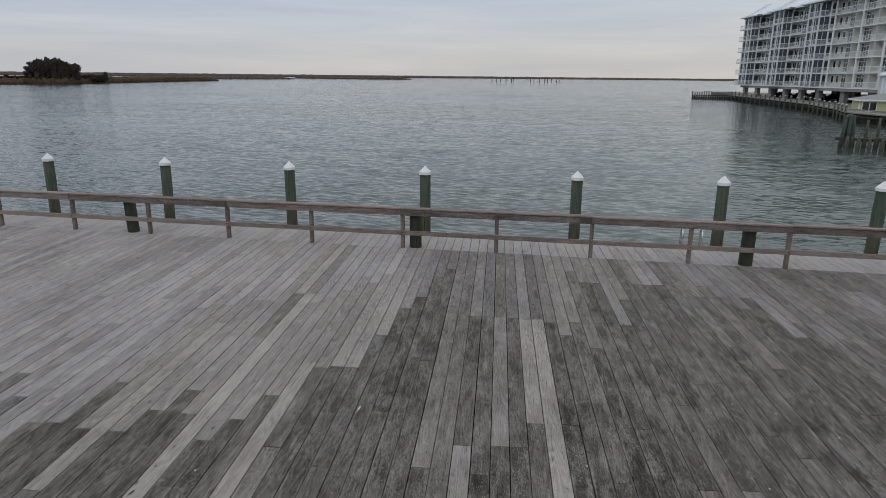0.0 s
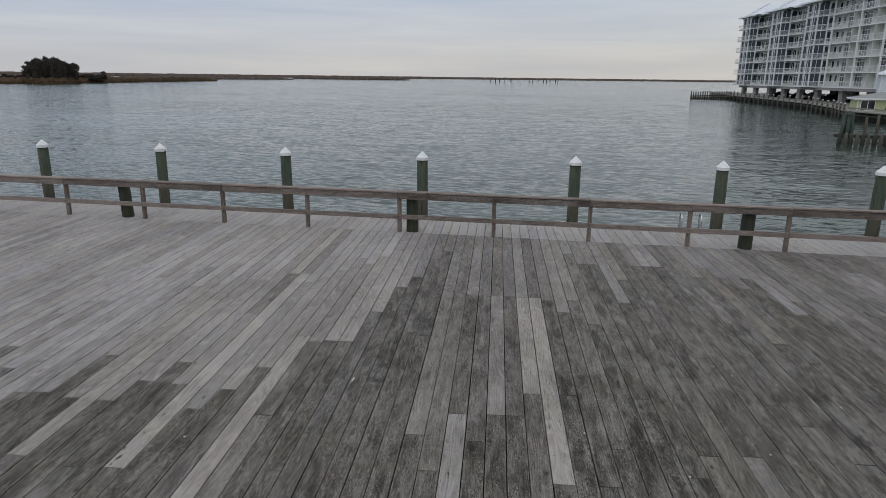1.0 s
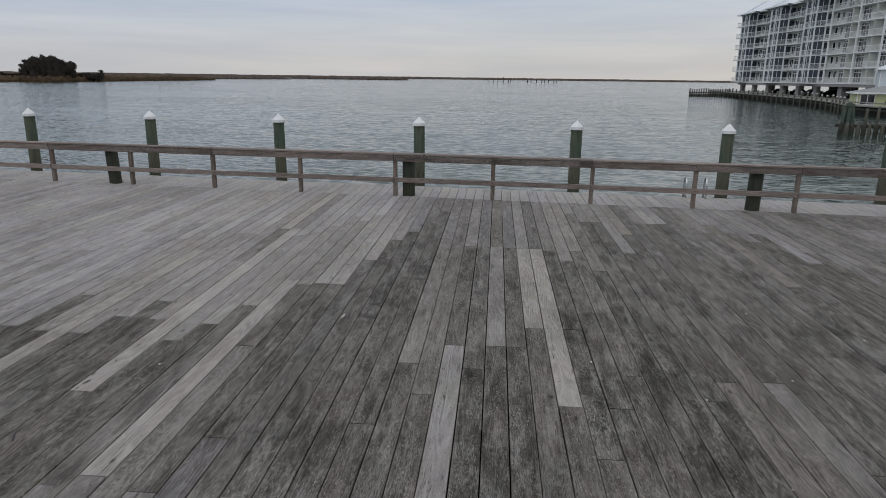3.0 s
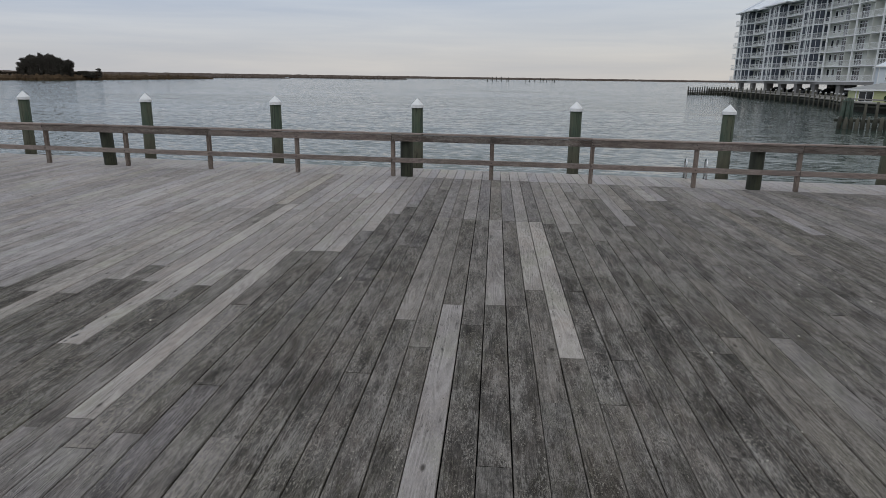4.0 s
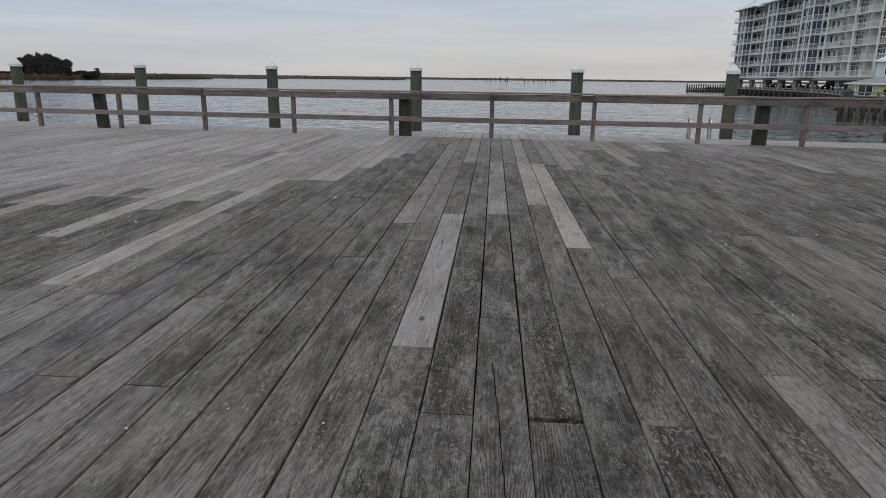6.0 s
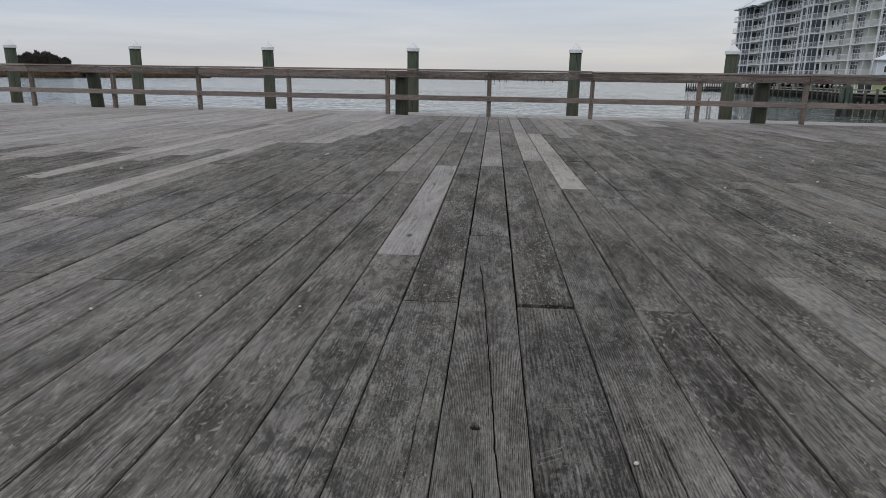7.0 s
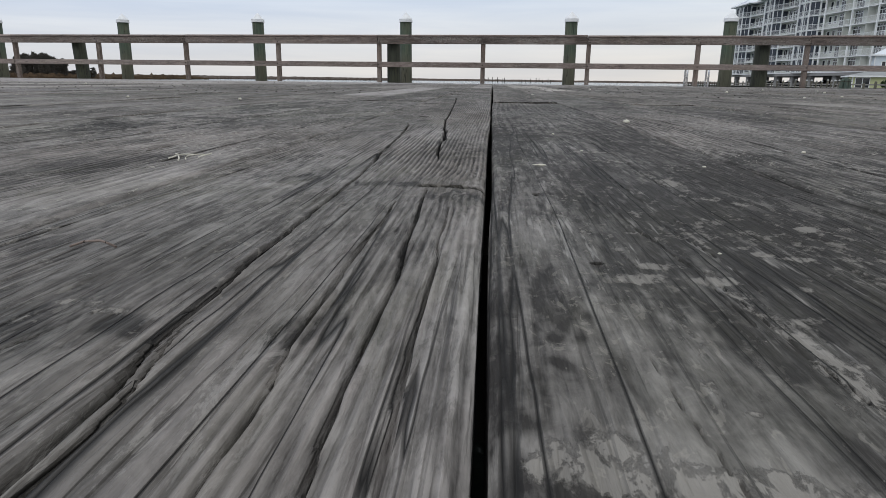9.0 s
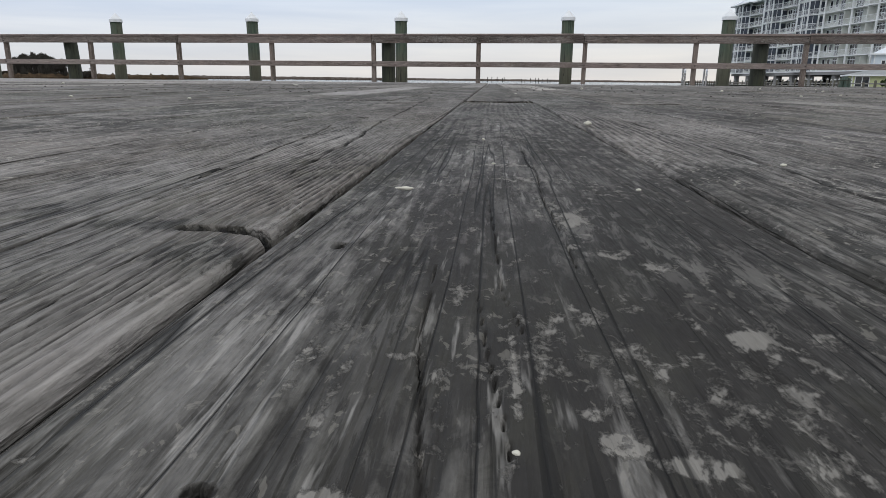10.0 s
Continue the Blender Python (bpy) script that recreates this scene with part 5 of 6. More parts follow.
def lattice(u, v, seed):
    """Smooth value noise on arrays, in 0..1."""
    iu, iv = np.floor(u).astype(np.int64), np.floor(v).astype(np.int64)
    fu, fv = u - iu, v - iv
    fu, fv = fu * fu * (3 - 2 * fu), fv * fv * (3 - 2 * fv)

    def h(a, b):
        n = (a * 374761393 + b * 668265263 + seed * 974711) & 0x7FFFFFFF
        n = ((n ^ (n >> 13)) * 1274126177) & 0x7FFFFFFF
        return ((n ^ (n >> 16)) & 0xFFFF) / 65535.0
    return (h(iu, iv) * (1 - fu) + h(iu + 1, iv) * fu) * (1 - fv) + (h(iu, iv + 1) * (1 - fu) + h(iu + 1, iv + 1) * fu) * fv


def hero_board(k, a, b, tone, du, dv, rings_per_m=150.0, relief=1.0, worn=None, knots=(), cracks=(), slits=(), holes=(), stains=(), scratches=(), smooth=(), crusty=1.0, grime=1.0, scurf=None, patches=()):
    """A board close to the landing place, with its grain, splits and rot worked into the surface, and the shade of
    their hollows into its colour.
    """
    w = PITCH - 0.0036
    nu = int(w / du)
    uu = np.linspace(-w / 2, w / 2, nu + 1)
    near_v = np.arange(a + 0.002, min(b, HERO_V[1]) - 0.002, dv)
    dense = [np.arange(hv - 0.03, hv + 0.03, 0.0007) for hv in [q[1] for q in holes] + [(q[2] + q[3]) / 2 for q in slits]]
    vv = np.unique(np.round(np.concatenate([near_v, np.arange(near_v[-1], b - 0.002, 0.02), [b - 0.002]] + dense), 5)) - a
    nv = len(vv) - 1
    U, V = np.meshgrid(uu, vv)
    Uw, Vw = U + U0 + PITCH * (k + 0.5), V + a
    warp = lattice(Uw * 6 + k * 9, Vw * 0.7, 3) * 5.0 + lattice(Uw * 25, Vw * 2.5, 5) * 0.9 + lattice(Uw * 60, Vw * 14, 7) * 0.12
    for ku, kv, size in knots:
        warp = warp + 1.1 * np.exp(-((Uw - ku) / size) ** 2 - ((Vw - kv) / (size * 2.2)) ** 2)
    rings = (0.5 + 0.5 * np.sin((Uw * rings_per_m + warp * 1.6) * 2 * math.pi)) ** 0.8
    wear = (0.40 if relief >= 1 else 0.25) + (0.75 if relief >= 1 else 0.9) * lattice(Uw * 14 + 5, Vw * 4, 17)
    for u1, u2, v1, v2, keep in smooth:
        soft = np.clip(np.minimum(Uw - u1, u2 - Uw) / 0.012 + 0.5, 0, 1) * np.clip(np.minimum(Vw - v1, v2 - Vw) / 0.05 + 0.5, 0, 1)
        wear = wear * (1 - soft * (1 - keep))
    fibre = lattice(Uw * 600, Vw * 22.0, 11) * 0.5 + lattice(Uw * 300, Vw * 60.0, 19) * 0.5
    grain = np.clip(0.45 + (rings - 0.45) * wear * relief + 0.5 * (fibre - 0.5), 0, 1)
    Z = -0.0018 + relief * 0.0012 * rings * wear + 0.0011 * (fibre - 0.5)
    Z += 0.0016 * (lattice(Uw * 12, Vw * 9, 23) - 0.5)
    if worn is not None:
        fade = np.clip((worn[0] - Vw) / 0.10 + 1.4 * (lattice(Uw * 30, Vw * 9, 61) - 0.5), 0, 1)
        grain = grain + worn[2] * fade * np.clip((worn[1] - Uw) / 0.02, 0, 1) * np.clip((Uw - worn[3]) / 0.02, 0, 1)
    for path, width, depth in cracks:
        line = np.interp(Vw, [p[0] for p in path], [p[1] for p in path])
        line = line + 0.006 * (lattice(Vw * 5.0, Vw * 0 + path[0][1] * 50, 31) - 0.5) + 0.0035 * (lattice(Vw * 26.0, Vw * 0 + path[0][1] * 50, 37) - 0.5)
        fade = np.clip((Vw - path[0][0]) / 0.08, 0, 1) * np.clip((path[-1][0] - Vw) / 0.08, 0, 1)
        wid = width * fade * (0.5 + 1.0 * lattice(Vw * 9.0, Vw * 0 + path[0][1] * 90, 41)) + 1e-6
        cut = np.clip(1.6 - np.abs(Uw - line) / wid, 0, 1) * (fade > 0)
        Z -= depth * cut
        # crack shade goes into the colour too, as negative grain
        grain -= min(2.5, depth * 200.0) * cut
    for u1, u2, v1, v2, thick, depth in slits:
        f = np.clip((Uw - u1) / (u2 - u1), 0, 1)
        line = v1 + (v2 - v1) * f ** 2.2 + 0.0012 * (lattice(Uw * 60, Uw * 0 + 3.1, 71) - 0.5)
        thin = thick * np.clip((Uw - u1) / 0.008, 0, 1) * (Uw < u2 + 0.01) * (0.8 + 0.4 * lattice(Uw * 70, Uw * 0 + 9.4, 73)) + 1e-6
        cut = np.clip(1.5 - np.abs(Vw - line) / thin, 0, 1) * (Uw > u1)
        lip = np.exp(-((Vw - line - 0.016) / 0.012) ** 2) * np.clip((Uw - u1 + 0.02) / 0.03, 0, 1)
        Z += 0.0003 * lip - depth * cut
        # the slit's inner shade, also carried to the colour by grain
        grain -= 3.5 * cut
    for hu, hv, ru, rv, depth in holes:
        d = np.hypot((Uw - hu) / ru, (Vw - hv) / rv) + 0.5 * (lattice(Uw * 70, Vw * 45, 43) - 0.5)
        cut = np.clip(1.3 - d, 0, 1) ** 0.7 * (d < 1.3)
        calm = np.clip(2.0 - d, 0, 1)
        Z = Z * (1 - calm) + calm * -0.0012 - depth * cut
        # painted shade for the hollow, besides the real depth
        grain -= 2.0 * cut
    mottle = lattice(Uw * 90, Vw * 45, 83) * 0.5 + lattice(Uw * 230, Vw * 110, 89) * 0.3 + lattice(Uw * 520, Vw * 190, 97) * 0.2
    for su, sv, ru, rv, amount in stains:
        d = np.hypot((Uw - su) / ru, (Vw - sv) / rv) + 2.0 * (mottle - 0.5)
        grain += 1.9 * amount * np.clip((1.3 - d) * (2.6 if amount > 0 else 1.3), 0, 1)
    crust = np.zeros_like(Uw)
    if scurf is not None:
        clump = 0.6 * lattice(Uw * 18, Vw * 11, 109) + 0.4 * lattice(Uw * 60, Vw * 34, 113)
        crust = np.clip((clump - 0.40) / 0.35, 0, 1) * scurf[2] * np.clip((Uw - scurf[0]) / (scurf[1] - scurf[0]), 0, 1)
    for su, sv, ru, rv, amount in patches:
        d = np.hypot((Uw - su) / ru, (Vw - sv) / rv)
        crust = np.maximum(crust, amount * np.clip(1.75 - d, 0, 1) ** 0.8)
    for u1, v1, u2, v2, half, amount in scratches:
        along = np.clip(((Uw - u1) * (u2 - u1) + (Vw - v1) * (v2 - v1)) / ((u2 - u1) ** 2 + (v2 - v1) ** 2), 0, 1)
        d = np.hypot(Uw - u1 - along * (u2 - u1), Vw - v1 - along * (v2 - v1))
        cut = np.clip(1.5 - d / half, 0, 1) * (0.4 + 0.8 * mottle)
        grain += amount * cut
        Z -= 0.0006 * cut
    side = np.minimum(U + w / 2, w / 2 - U)
    ease = 0.0035 + 0.0035 * lattice(Vw * 12, Uw * 0 + k, 47)
    Z -= np.clip(1 - side / ease, 0, 1) ** 2 * 0.0035
    bend = 0.0025 * (lattice(Vw * 5, Vw * 0 + k * 3.3, 53) - 0.5) * np.clip(1 - side / 0.02, 0, 1) * np.sign(U)
    X, Y = (Uw + bend) * CS - Vw * SN, (Uw + bend) * SN + Vw * CS
    top = np.stack([X, Y, Z], -1)
    skirt = top.copy()
    skirt[..., 2] = -0.042
    rows, cols = nv + 1, nu + 1
    idx = np.arange(rows * cols).reshape(rows, cols)
    verts = [top.reshape(-1, 3)]
    faces = [np.stack([idx[:-1, :-1], idx[:-1, 1:], idx[1:, 1:], idx[1:, :-1]], -1).reshape(-1, 4)]
    base = rows * cols
    for loop in (idx[:, 0][::-1], idx[:, -1], idx[0, :], idx[-1, :][::-1]):
        low = np.arange(len(loop)) + base
        verts.append(skirt.reshape(-1, 3)[loop])
        faces.append(np.stack([loop[:-1], low[:-1], low[1:], loop[1:]], -1))
        base += len(loop)
    vs, fs = np.concatenate(verts), np.concatenate(faces)
    me = bpy.data.meshes.new("board")
    me.from_pydata(vs.tolist(), [], fs.tolist())
    me.polygons.foreach_set("use_smooth", np.arange(len(fs)) < nu * nv)
    me.materials.append(M_DECK_NEAR)
    me.attributes.new("grain", "FLOAT", "POINT").data.foreach_set("value", np.concatenate([grain.ravel(), np.full(len(vs) - grain.size, 0.3)]).astype(np.float32))
    me.attributes.new("crust", "FLOAT", "POINT").data.foreach_set("value", np.concatenate([crust.ravel(), np.zeros(len(vs) - crust.size)]).astype(np.float32))
    ob = new("board", me)
    ob.parent = deck
    ob.color = (tone, crusty, 0.5, grime)
    return ob


def claw_marks(u, v, length, lean, gap, count):
    """Short parallel scratches across the grain."""
    return tuple((u + 0.004 * q, v + gap * q, u + 0.004 * q + length, v + gap * q + lean, 0.0015, 0.6) for q in range(count))


def lime_flecks(u1, u2, v1, v2, count, seed):
    """Small worn-through patches of dry lichen, thicker in clusters."""
    r = random.Random(seed)
    out = []
    while len(out) < count:
        cu, cv, spread = r.uniform(u1, u2), r.uniform(v1, v2), r.uniform(0.008, 0.025)
        for _ in range(r.randint(2, 7)):
            size = r.uniform(0.0010, 0.0028)
            out.append((min(u2, max(u1, cu + r.gauss(0, spread))), cv + r.gauss(0, spread * 1.5), size * r.uniform(0.8, 1.6), size * r.uniform(0.9, 2.2), r.uniform(0.40, 0.62)))
    return tuple(out)


hero_board(0, HERO_V[0], HERO_END[0], 0.26, *HERO[0], 235.0, 1.0, worn=(-14.10, 1.0, 0.28, 0.12), knots=((0.188, -14.045, 0.022), (0.095, -13.19, 0.02), (0.09, -14.31, 0.024)),
           cracks=((((-14.80, 0.142), (-14.38, 0.139), (-14.30, 0.135), (-14.17, 0.128), (-14.10, 0.126), (-13.7, 0.114), (-13.54, 0.104), (-13.40, 0.090)), 0.0009, 0.014),
                   (((-14.60, 0.147), (-14.36, 0.1435), (-14.29, 0.137)), 0.0007, 0.006), (((-14.17, 0.1245), (-14.05, 0.1215)), 0.0006, 0.004),
                   (((-13.90, 0.178), (-13.68, 0.165), (-13.3, 0.142), (-12.4, 0.110), (-11.8, 0.078)), 0.0012, 0.012),
                   (((-14.80, 0.192), (-14.25, 0.190), (-14.05, 0.180)), 0.0007, 0.005), (((-14.80, 0.209), (-14.25, 0.200), (-14.08, 0.198)), 0.0005, 0.003), (((-14.7, 0.174), (-14.3, 0.172), (-14.09, 0.168)), 0.0006, 0.004),
                   (((-14.60, 0.100), (-14.39, 0.0905), (-14.33, 0.0965), (-14.28, 0.110)), 0.0006, 0.004), (((-14.70, 0.012), (-14.31, 0.0135), (-14.10, 0.0285), (-13.8, 0.040)), 0.0006, 0.005)),
           slits=((0.184, 0.223, -14.045, -14.060, 0.0036, 0.014),), holes=((0.095, -13.22, 0.013, 0.010, 0.010), (0.185, -14.045, 0.008, 0.005, 0.006)),
           stains=((0.160, -14.04, 0.030, 0.012, -0.30), (0.205, -14.085, 0.020, 0.020, -0.25), (0.090, -14.312, 0.019, 0.018, -0.36), (0.068, -14.312, 0.004, 0.014, 0.34), (0.094, -14.335, 0.006, 0.005, 0.30), (0.119, -14.302, 0.009, 0.009, -0.38),
                   (0.168, -14.301, 0.006, 0.010, -0.3), (0.185, -13.55, 0.028, 0.45, -0.09), (0.05, -13.25, 0.05, 0.35, -0.07), (0.10, -12.6, 0.09, 0.5, -0.07), (0.185, -14.20, 0.014, 0.07, -0.12), (0.06, -13.95, 0.03, 0.08, -0.16), (0.10, -14.02, 0.016, 0.02, -0.25), (0.120, -14.385, 0.009, 0.014, 0.3), (0.05, -14.22, 0.04, 0.035, -0.12), (0.030, -14.26, 0.012, 0.02, 0.2), (0.082, -14.05, 0.012, 0.012, 0.25)),
           smooth=((-0.1, 0.128, -15.0, -13.9, 0.25), (0.128, 0.165, -15.0, -14.05, 0.22), (0.128, 0.23, -14.10, -14.01, 0.12)), crusty=0.12, grime=0.8,
           patches=((0.060, -14.335, 0.004, 0.010, 0.6), (0.066, -14.300, 0.003, 0.008, 0.6), (0.095, -14.285, 0.010, 0.003, 0.55), (0.110, -14.292, 0.006, 0.003, 0.55)) + lime_flecks(0.02, 0.12, -14.4, -14.0, 60, 13))
hero_board(1, HERO_V[0], HERO_END[1] - 0.022, 0.03, *HERO[1], 75.0, 0.35, worn=(-14.27, 0.40, 0.22, 0.0),
           cracks=((((-14.30, 0.2985), (-14.22, 0.2975), (-14.16, 0.2925), (-14.07, 0.2860)), 0.0003, 0.0022), (((-14.30, 0.3125), (-14.21, 0.3105), (-14.16, 0.3060), (-14.10, 0.3030)), 0.0003, 0.0022),
                   (((-14.16, 0.3155), (-14.07, 0.3080), (-13.95, 0.3030)), 0.0003, 0.0022), (((-14.10, 0.3405), (-14.03, 0.3400), (-13.90, 0.3380), (-13.66, 0.3330)), 0.0003, 0.0022),
                   (((-14.45, 0.306), (-14.30, 0.304), (-14.22, 0.299)), 0.0003, 0.0018), (((-14.40, 0.270), (-14.28, 0.262)), 0.0003, 0.0018)),
           holes=((0.250, -14.068, 0.0018, 0.004, 0.004), (0.263, -14.222, 0.0022, 0.002, 0.004)),
           stains=((0.350, -14.06, 0.070, 0.26, -0.07), (0.240, -14.14, 0.034, 0.20, 0.10), (0.305, -14.16, 0.045, 0.09, -0.08), (0.30, -12.85, 0.10, 0.65, 0.13), (0.262, -14.32, 0.03, 0.05, 0.22), (0.30, -13.45, 0.03, 0.15, 0.08)),
           patches=((0.345, -14.008, 0.0075, 0.014, 0.75), (0.338, -13.97, 0.006, 0.02, 0.5), (0.354, -14.068, 0.009, 0.006, 0.6), (0.365, -14.085, 0.006, 0.006, 0.5), (0.374, -14.150, 0.0050, 0.0055, 0.95), (0.381, -14.158, 0.003, 0.004, 0.6),
                    (0.332, -14.203, 0.0035, 0.004, 0.75), (0.344, -14.209, 0.0055, 0.003, 0.75), (0.285, -14.224, 0.007, 0.004, 0.8), (0.329, -14.192, 0.003, 0.003, 0.65), (0.356, -14.183, 0.0045, 0.005, 0.6), (0.346, -14.170, 0.005, 0.004, 0.5),
                    (0.276, -14.240, 0.008, 0.006, 0.75), (0.301, -14.243, 0.007, 0.005, 0.8), (0.335, -13.885, 0.022, 0.012, 0.55), (0.316, -13.81, 0.018, 0.010, 0.6), (0.243, -14.36, 0.011, 0.008, 0.8), (0.266, -14.365, 0.011, 0.007, 0.8), (0.290, -14.37, 0.009, 0.007, 0.7),
                    (0.303, -14.26, 0.0030, 0.025, 0.6), (0.308, -14.31, 0.0035, 0.030, 0.65), (0.314, -14.174, 0.0012, 0.020, 0.6), (0.300, -14.12, 0.004, 0.010, 0.45), (0.270, -14.15, 0.004, 0.006, 0.5), (0.258, -14.13, 0.003, 0.006, 0.5), (0.266, -14.17, 0.002, 0.020, 0.5), (0.276, -14.19, 0.0015, 0.03, 0.45)) + lime_flecks(0.23, 0.425, -14.34, -13.45, 210, 5),
           scratches=claw_marks(0.272, -13.11, 0.055, 0.012, 0.022, 2) + claw_marks(0.235, -13.36, 0.05, 0.03, 0.022, 3) + claw_marks(0.25, -13.69, 0.05, 0.014, 0.016, 3) + ((0.325, -13.60, 0.345, -13.55, 0.0014, 0.7), (0.333, -13.62, 0.36, -13.58, 0.0014, 0.7)),
           crusty=0.1, grime=0.5, scurf=(0.215, 0.33, 0.44))
hero_board(-1, HERO_V[0], HERO_END[-1], 0.28, *HERO[-1], 110.0, 0.5, cracks=((((-14.0, -0.05), (-12.8, -0.045)), 0.0012, 0.005), (((-14.0, -0.10), (-13.4, -0.104)), 0.0007, 0.004)),
           stains=((-0.10, -13.95, 0.05, 0.10, -0.2), (-0.114, -13.1, 0.05, 0.12, -0.15), (-0.02, -14.0, 0.02, 0.12, 0.15)), crusty=0.9, scurf=(-0.4, -0.1, 0.44), patches=lime_flecks(-0.20, 0.0, -14.3, -13.2, 110, 11))
hero_board(-2, HERO_V[0], HERO_END[-2], 0.30, *HERO[-2], 130.0, 0.6, cracks=((((-14.2, -0.27), (-12.6, -0.262)), 0.0010, 0.005),),
           stains=((-0.314, -13.62, 0.05, 0.10, -0.28), (-0.30, -13.92, 0.04, 0.10, -0.2), (-0.34, -13.42, 0.03, 0.06, 0.15), (-0.32, -12.9, 0.04, 0.15, -0.15)), crusty=1.0, scurf=(-0.8, -0.4, 0.46))
hero_board(2, HERO_V[0], HERO_END[2], 0.21, *HERO[2], 120.0, 0.7, cracks=((((-14.6, 0.52), (-13.2, 0.53)), 0.0012, 0.005),), crusty=0.8, scurf=(0.35, 0.5, 0.48), patches=lime_flecks(0.44, 0.64, -14.1, -13.3, 60, 8))

# nail heads in pairs over the joists
bm_v, bm_f = [], []
for k in range(-24, 22):
    for j in range(-3, 19):
        for du in (0.045, PITCH - 0.05):
            u, v = U0 + PITCH * k + du + rng.uniform(-0.008, 0.008), V0 + JOIST * j + rng.choice((-0.022, 0.022))
            if v < -11.5 or v > end_v(u, 0.0) - 0.02 or (k in HERO and v < HERO_END[k] + 0.01):
                continue
            x, y = world_xy(u, v)
            o = len(bm_v)
            bm_v += [(x + 0.0048 * math.cos(q * math.pi / 3), y + 0.0048 * math.sin(q * math.pi / 3), 0.0004) for q in range(6)]
            bm_v += [(x + 0.0048 * math.cos(q * math.pi / 3), y + 0.0048 * math.sin(q * math.pi / 3), -0.004) for q in range(6)]
            bm_f += [tuple(range(o, o + 6))] + [(o + q, o + 6 + q, o + 6 + (q + 1) % 6, o + (q + 1) % 6) for q in range(6)]
me = bpy.data.meshes.new("nail_heads")
me.from_pydata(bm_v, [], bm_f)
mesh_part("nail_heads", me, M_NAIL, deck, "dark rusty nail heads in pairs", "stuff")

# shell chips and pebbles lying on the boards
M_CHIP = plain_material("pale_shell", (0.62, 0.59, 0.50), 0.7, spread=0.15, scale=40.0)


def chip(u, v, size, seed, label):
    x, y = world_xy(u, v)
    r = random.Random(seed)
    bm = bmesh.new()
    bmesh.ops.create_icosphere(bm, subdivisions=2, radius=1.0)
    for vert in bm.verts:
        d = 1 + 0.35 * noise.noise(vert.co * 1.4 + Vector((seed, 0, 0)))
        vert.co = Vector((vert.co.x * size * d, vert.co.y * size * 0.75 * d, vert.co.z * size * 0.5 * d))
    for f in bm.faces:
        f.smooth = True
    ob = part("shell_chip", bm, M_CHIP)
    ob.matrix_world = Matrix.Translation((x, y, 0.0005 + size * 0.3)) @ Matrix.Rotation(r.uniform(0, 6), 4, "Z")
    return tagged(ob, label, "shell", "shell chips on the deck")


CHIPS = ((0.447, -13.34, 0.0065), (0.313, -14.21, 0.0008), (0.30, -13.62, 0.0025), (1.05, -8.70, 0.013), (3.10, -7.10, 0.012), (3.57, -7.30, 0.010), (2.87, -8.92, 0.012), (4.08, -7.82, 0.012), (2.14, -10.65, 0.008),
         (1.775, -11.02, 0.008), (0.42, -11.14, 0.006), (-1.275, -12.56, 0.008), (-0.559, -12.45, 0.007), (0.528, -13.80, 0.0028), (0.393, -13.93, 0.0016), (-3.10, -9.20, 0.015), (0.31, -13.82, 0.0015), (1.95, -9.39, 0.014), (-0.96, -12.38, 0.006))
for i, (u, v, size) in enumerate(CHIPS):
    chip(u, v, size, i + 1, "small pale shell chip lying on the boards")


def splash(name, u, v, half, length, turn, material, label, category, seed):
    """A thin dried spill on a board: a low lens with an uneven rim."""
    x, y = world_xy(u, v)
    bm = bmesh.new()
    hub = bm.verts.new((0, 0, 0.0022))
    inner, outer = [], []
    for i in range(28):
        a = 2 * math.pi * i / 28
        r = 1 + 0.5 * noise.noise((math.cos(a) * 2.1 + seed, math.sin(a) * 2.1, seed * 0.7))
        inner.append(bm.verts.new((half * 0.7 * r * math.cos(a), length * 0.7 * r * math.sin(a), 0.0016)))
        outer.append(bm.verts.new((half * r * math.cos(a), length * r * math.sin(a), -0.004)))
    for i in range(28):
        j = (i + 1) % 28
        bm.faces.new((hub, inner[i], inner[j]))
        bm.faces.new((inner[i], outer[i], outer[j], inner[j]))
    ob = part(name, bm, material)
    ob.matrix_world = Matrix.Translation((x, y, 0.0)) @ Matrix.Rotation(SKEW + turn, 4, "Z")
    return tagged(ob, label, category)


TAR_SPOTS = ((-3.60, -9.46, 0.012, 0.05, 0.15), (-3.565, -9.62, 0.018, 0.06, -0.2), (-3.575, -9.74, 0.010, 0.025, 0.0), (-3.56, -9.16, 0.010, 0.03, 0.1), (-3.56, -10.54, 0.012, 0.09, 0.5), (-3.78, -10.40, 0.012, 0.06, -0.3))
M_TAR = plain_material("black_tar", (0.018, 0.016, 0.015), 0.5, spread=0.2, scale=30.0)
splash("bird_dropping", -1.66, -7.70, 0.012, 0.075, -0.1, M_CHIP, "white dried bird dropping streaked on the dark boards", "dropping", 3.1)
for i, (u, v, half, length, turn) in enumerate(TAR_SPOTS):
    splash("tar_spot", u, v, half, length, turn, M_TAR, "black tar spot dried on a deck board", "stain", 7.3 + i)


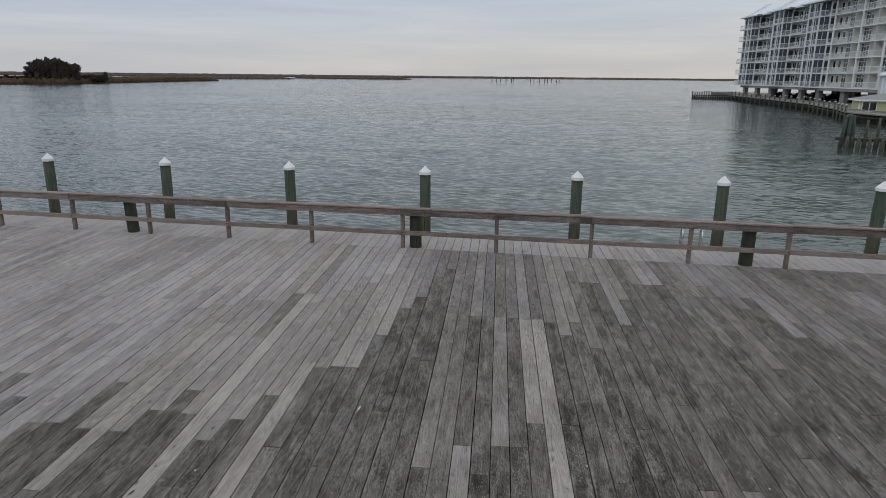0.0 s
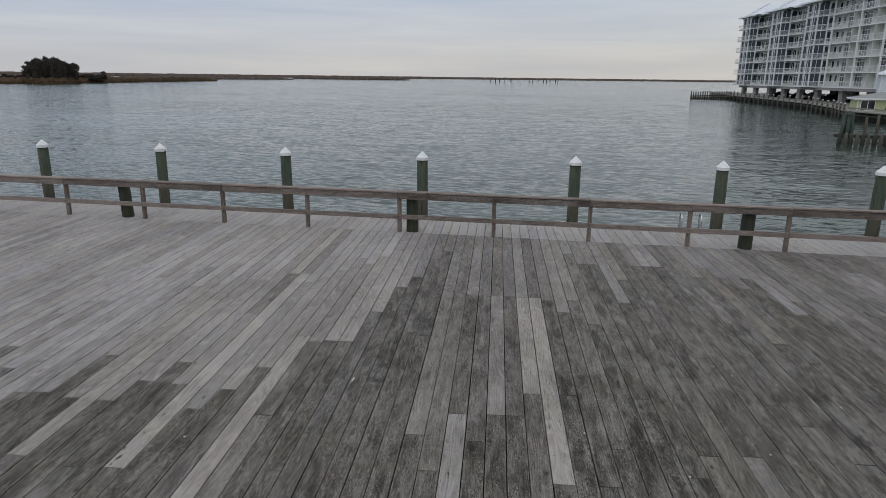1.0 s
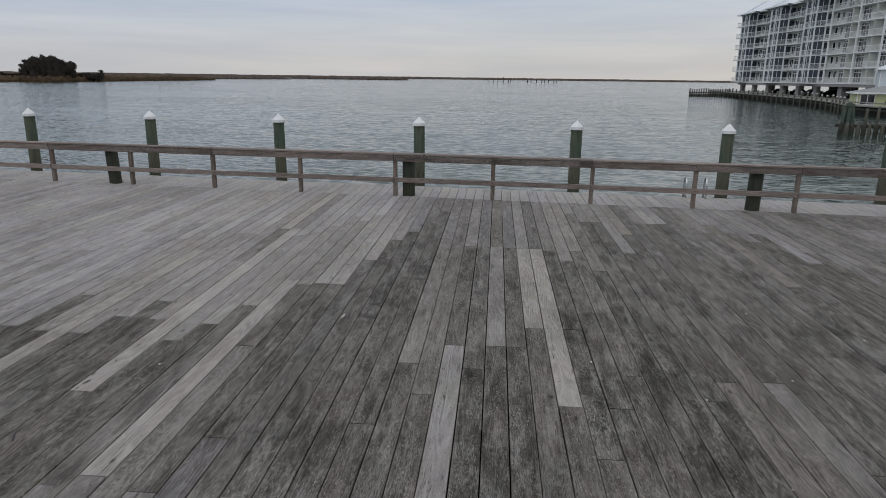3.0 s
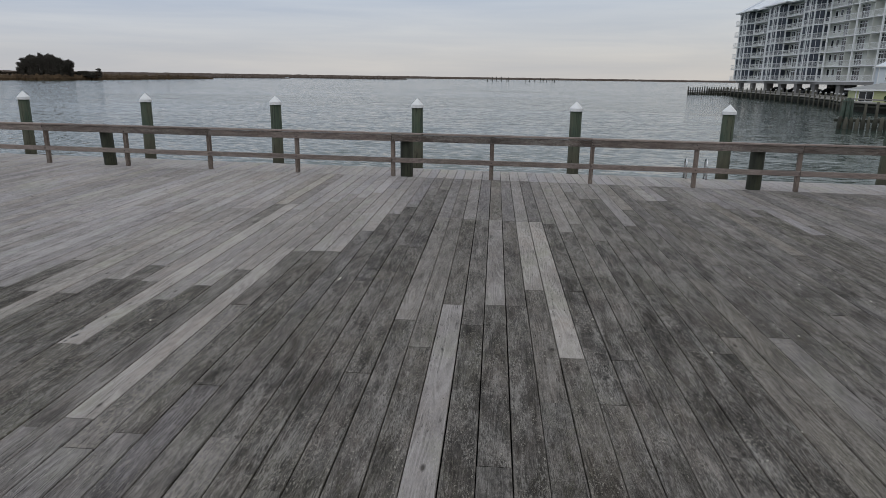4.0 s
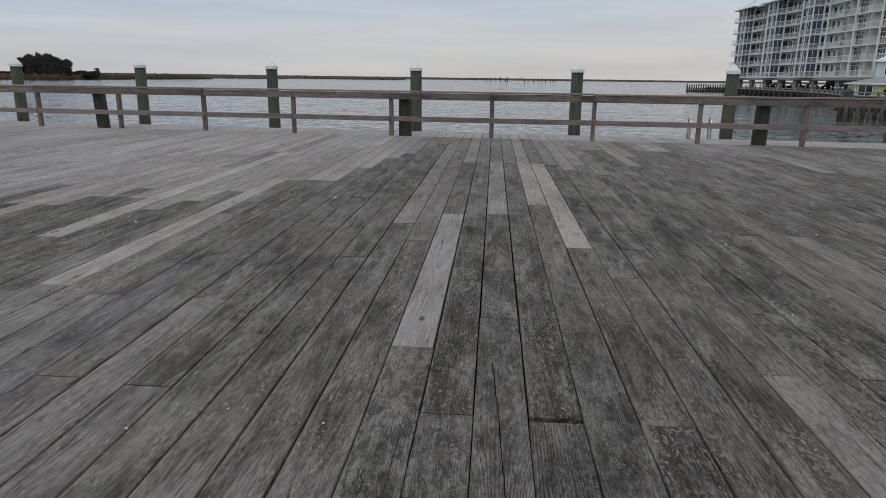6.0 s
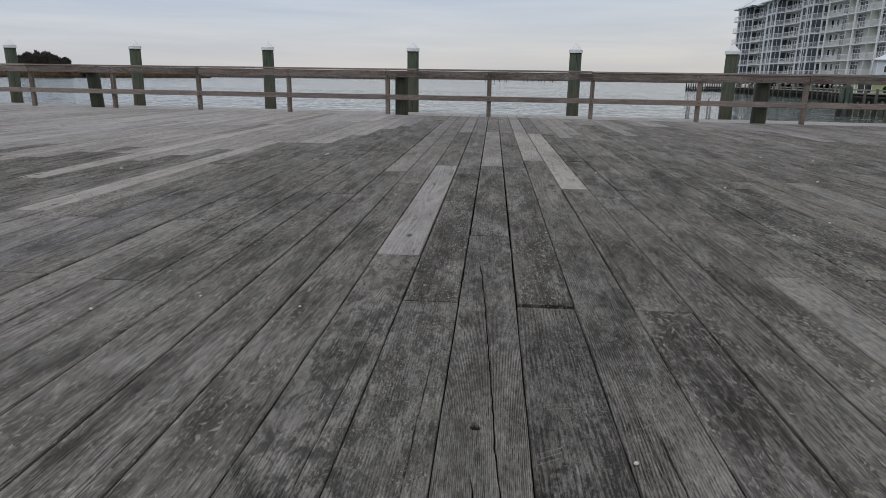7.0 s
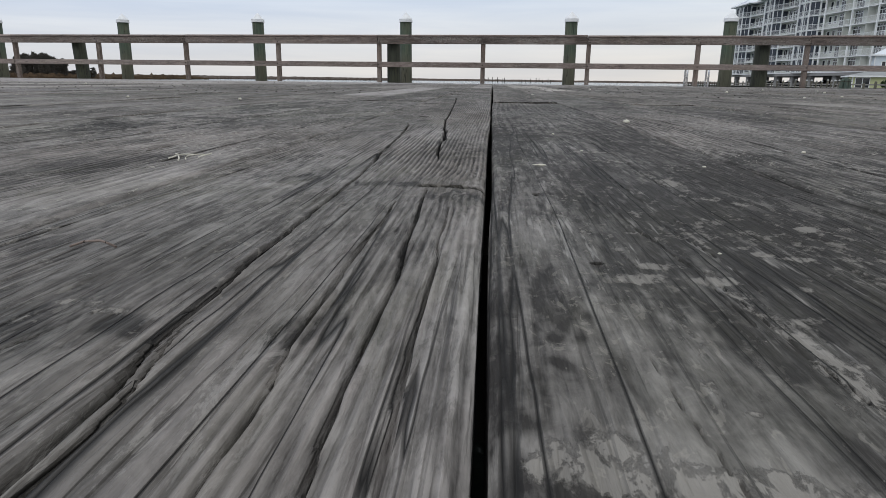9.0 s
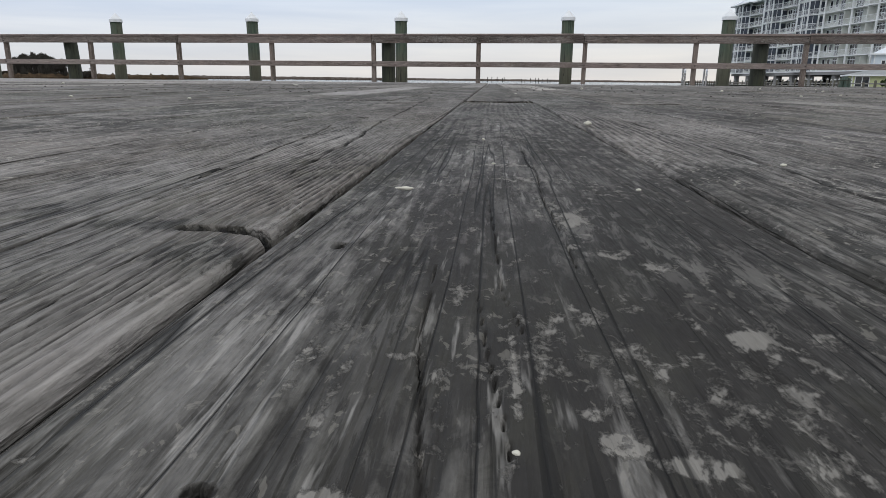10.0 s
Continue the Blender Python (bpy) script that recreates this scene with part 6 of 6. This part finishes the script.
def shaving(u, v):
    """A thin curled splinter of wood."""
    x, y = world_xy(u, v)
    bm = bmesh.new()
    tube(bm, [(-0.009, -0.001, 0.0008), (-0.004, 0.0015, 0.0022), (0.002, 0.001, 0.0025), (0.006, -0.001, 0.0016), (0.009, -0.003, 0.0008)], 0.0005, 6)
    ob = part("wood_shaving", bm, M_POST)
    ob.color = (0.62, 0, 0.5, 1)
    ob.matrix_world = Matrix.Translation((x, y, 0.0003)) @ Matrix.Rotation(SKEW + 0.2, 4, "Z")
    return tagged(ob, "thin curled wood shaving lying on the boards", "shaving")


shaving(0.066, -14.228)


def dry_curl(u, v):
    """A dried tangle of pale eelgrass stuck to a board."""
    x, y = world_xy(u, v)
    bm = bmesh.new()
    for i, (x0, y0, length) in enumerate(((-0.011, 0.002, 0.030), (-0.003, -0.004, 0.042), (0.006, -0.002, 0.036), (0.014, 0.006, 0.020))):
        pts = []
        for j in range(9):
            f = j / 8
            pts.append((x0 + 0.0035 * math.sin(5.2 * f + i * 1.7) + 0.002 * f, y0 + length * (f - 0.5), 0.0006 + 0.0018 * math.sin(math.pi * f)))
        tube(bm, pts, 0.0006, 5)
    ob = part("dried_grass", bm, M_CHIP)
    ob.matrix_world = Matrix.Translation((x, y, 0.0)) @ Matrix.Rotation(SKEW + 0.15, 4, "Z")
    return tagged(ob, "dried pale curl of eelgrass stuck to the boards", "dried grass")


dry_curl(-0.036, -13.93)
sliver = chip(0.260, -13.949, 0.0052, 31, "flat white shell sliver lying on the boards")
sliver.scale = (1.0, 0.45, 0.4)

# timbers below the deck
frame_ob = thing("deck_frame", label="dark joists and edge beam under the pier deck", category="frame", kind="structure")
boxes = []
for j in range(-11, 21):
    v = V0 + JOIST * j
    boxes.append(((-17.5, v - 0.05, -0.42), (12.8, v + 0.05, -0.15)))
me = boxes_mesh("joists", boxes)
me.transform(DECK)
for vert in me.vertices:
    vert.co.y = min(vert.co.y, 1.36)
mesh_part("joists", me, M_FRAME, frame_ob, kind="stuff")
bm = bmesh.new()
box(bm, (-18.2, 1.40, -0.40), (13.8, 1.58, -0.066), 0.01)
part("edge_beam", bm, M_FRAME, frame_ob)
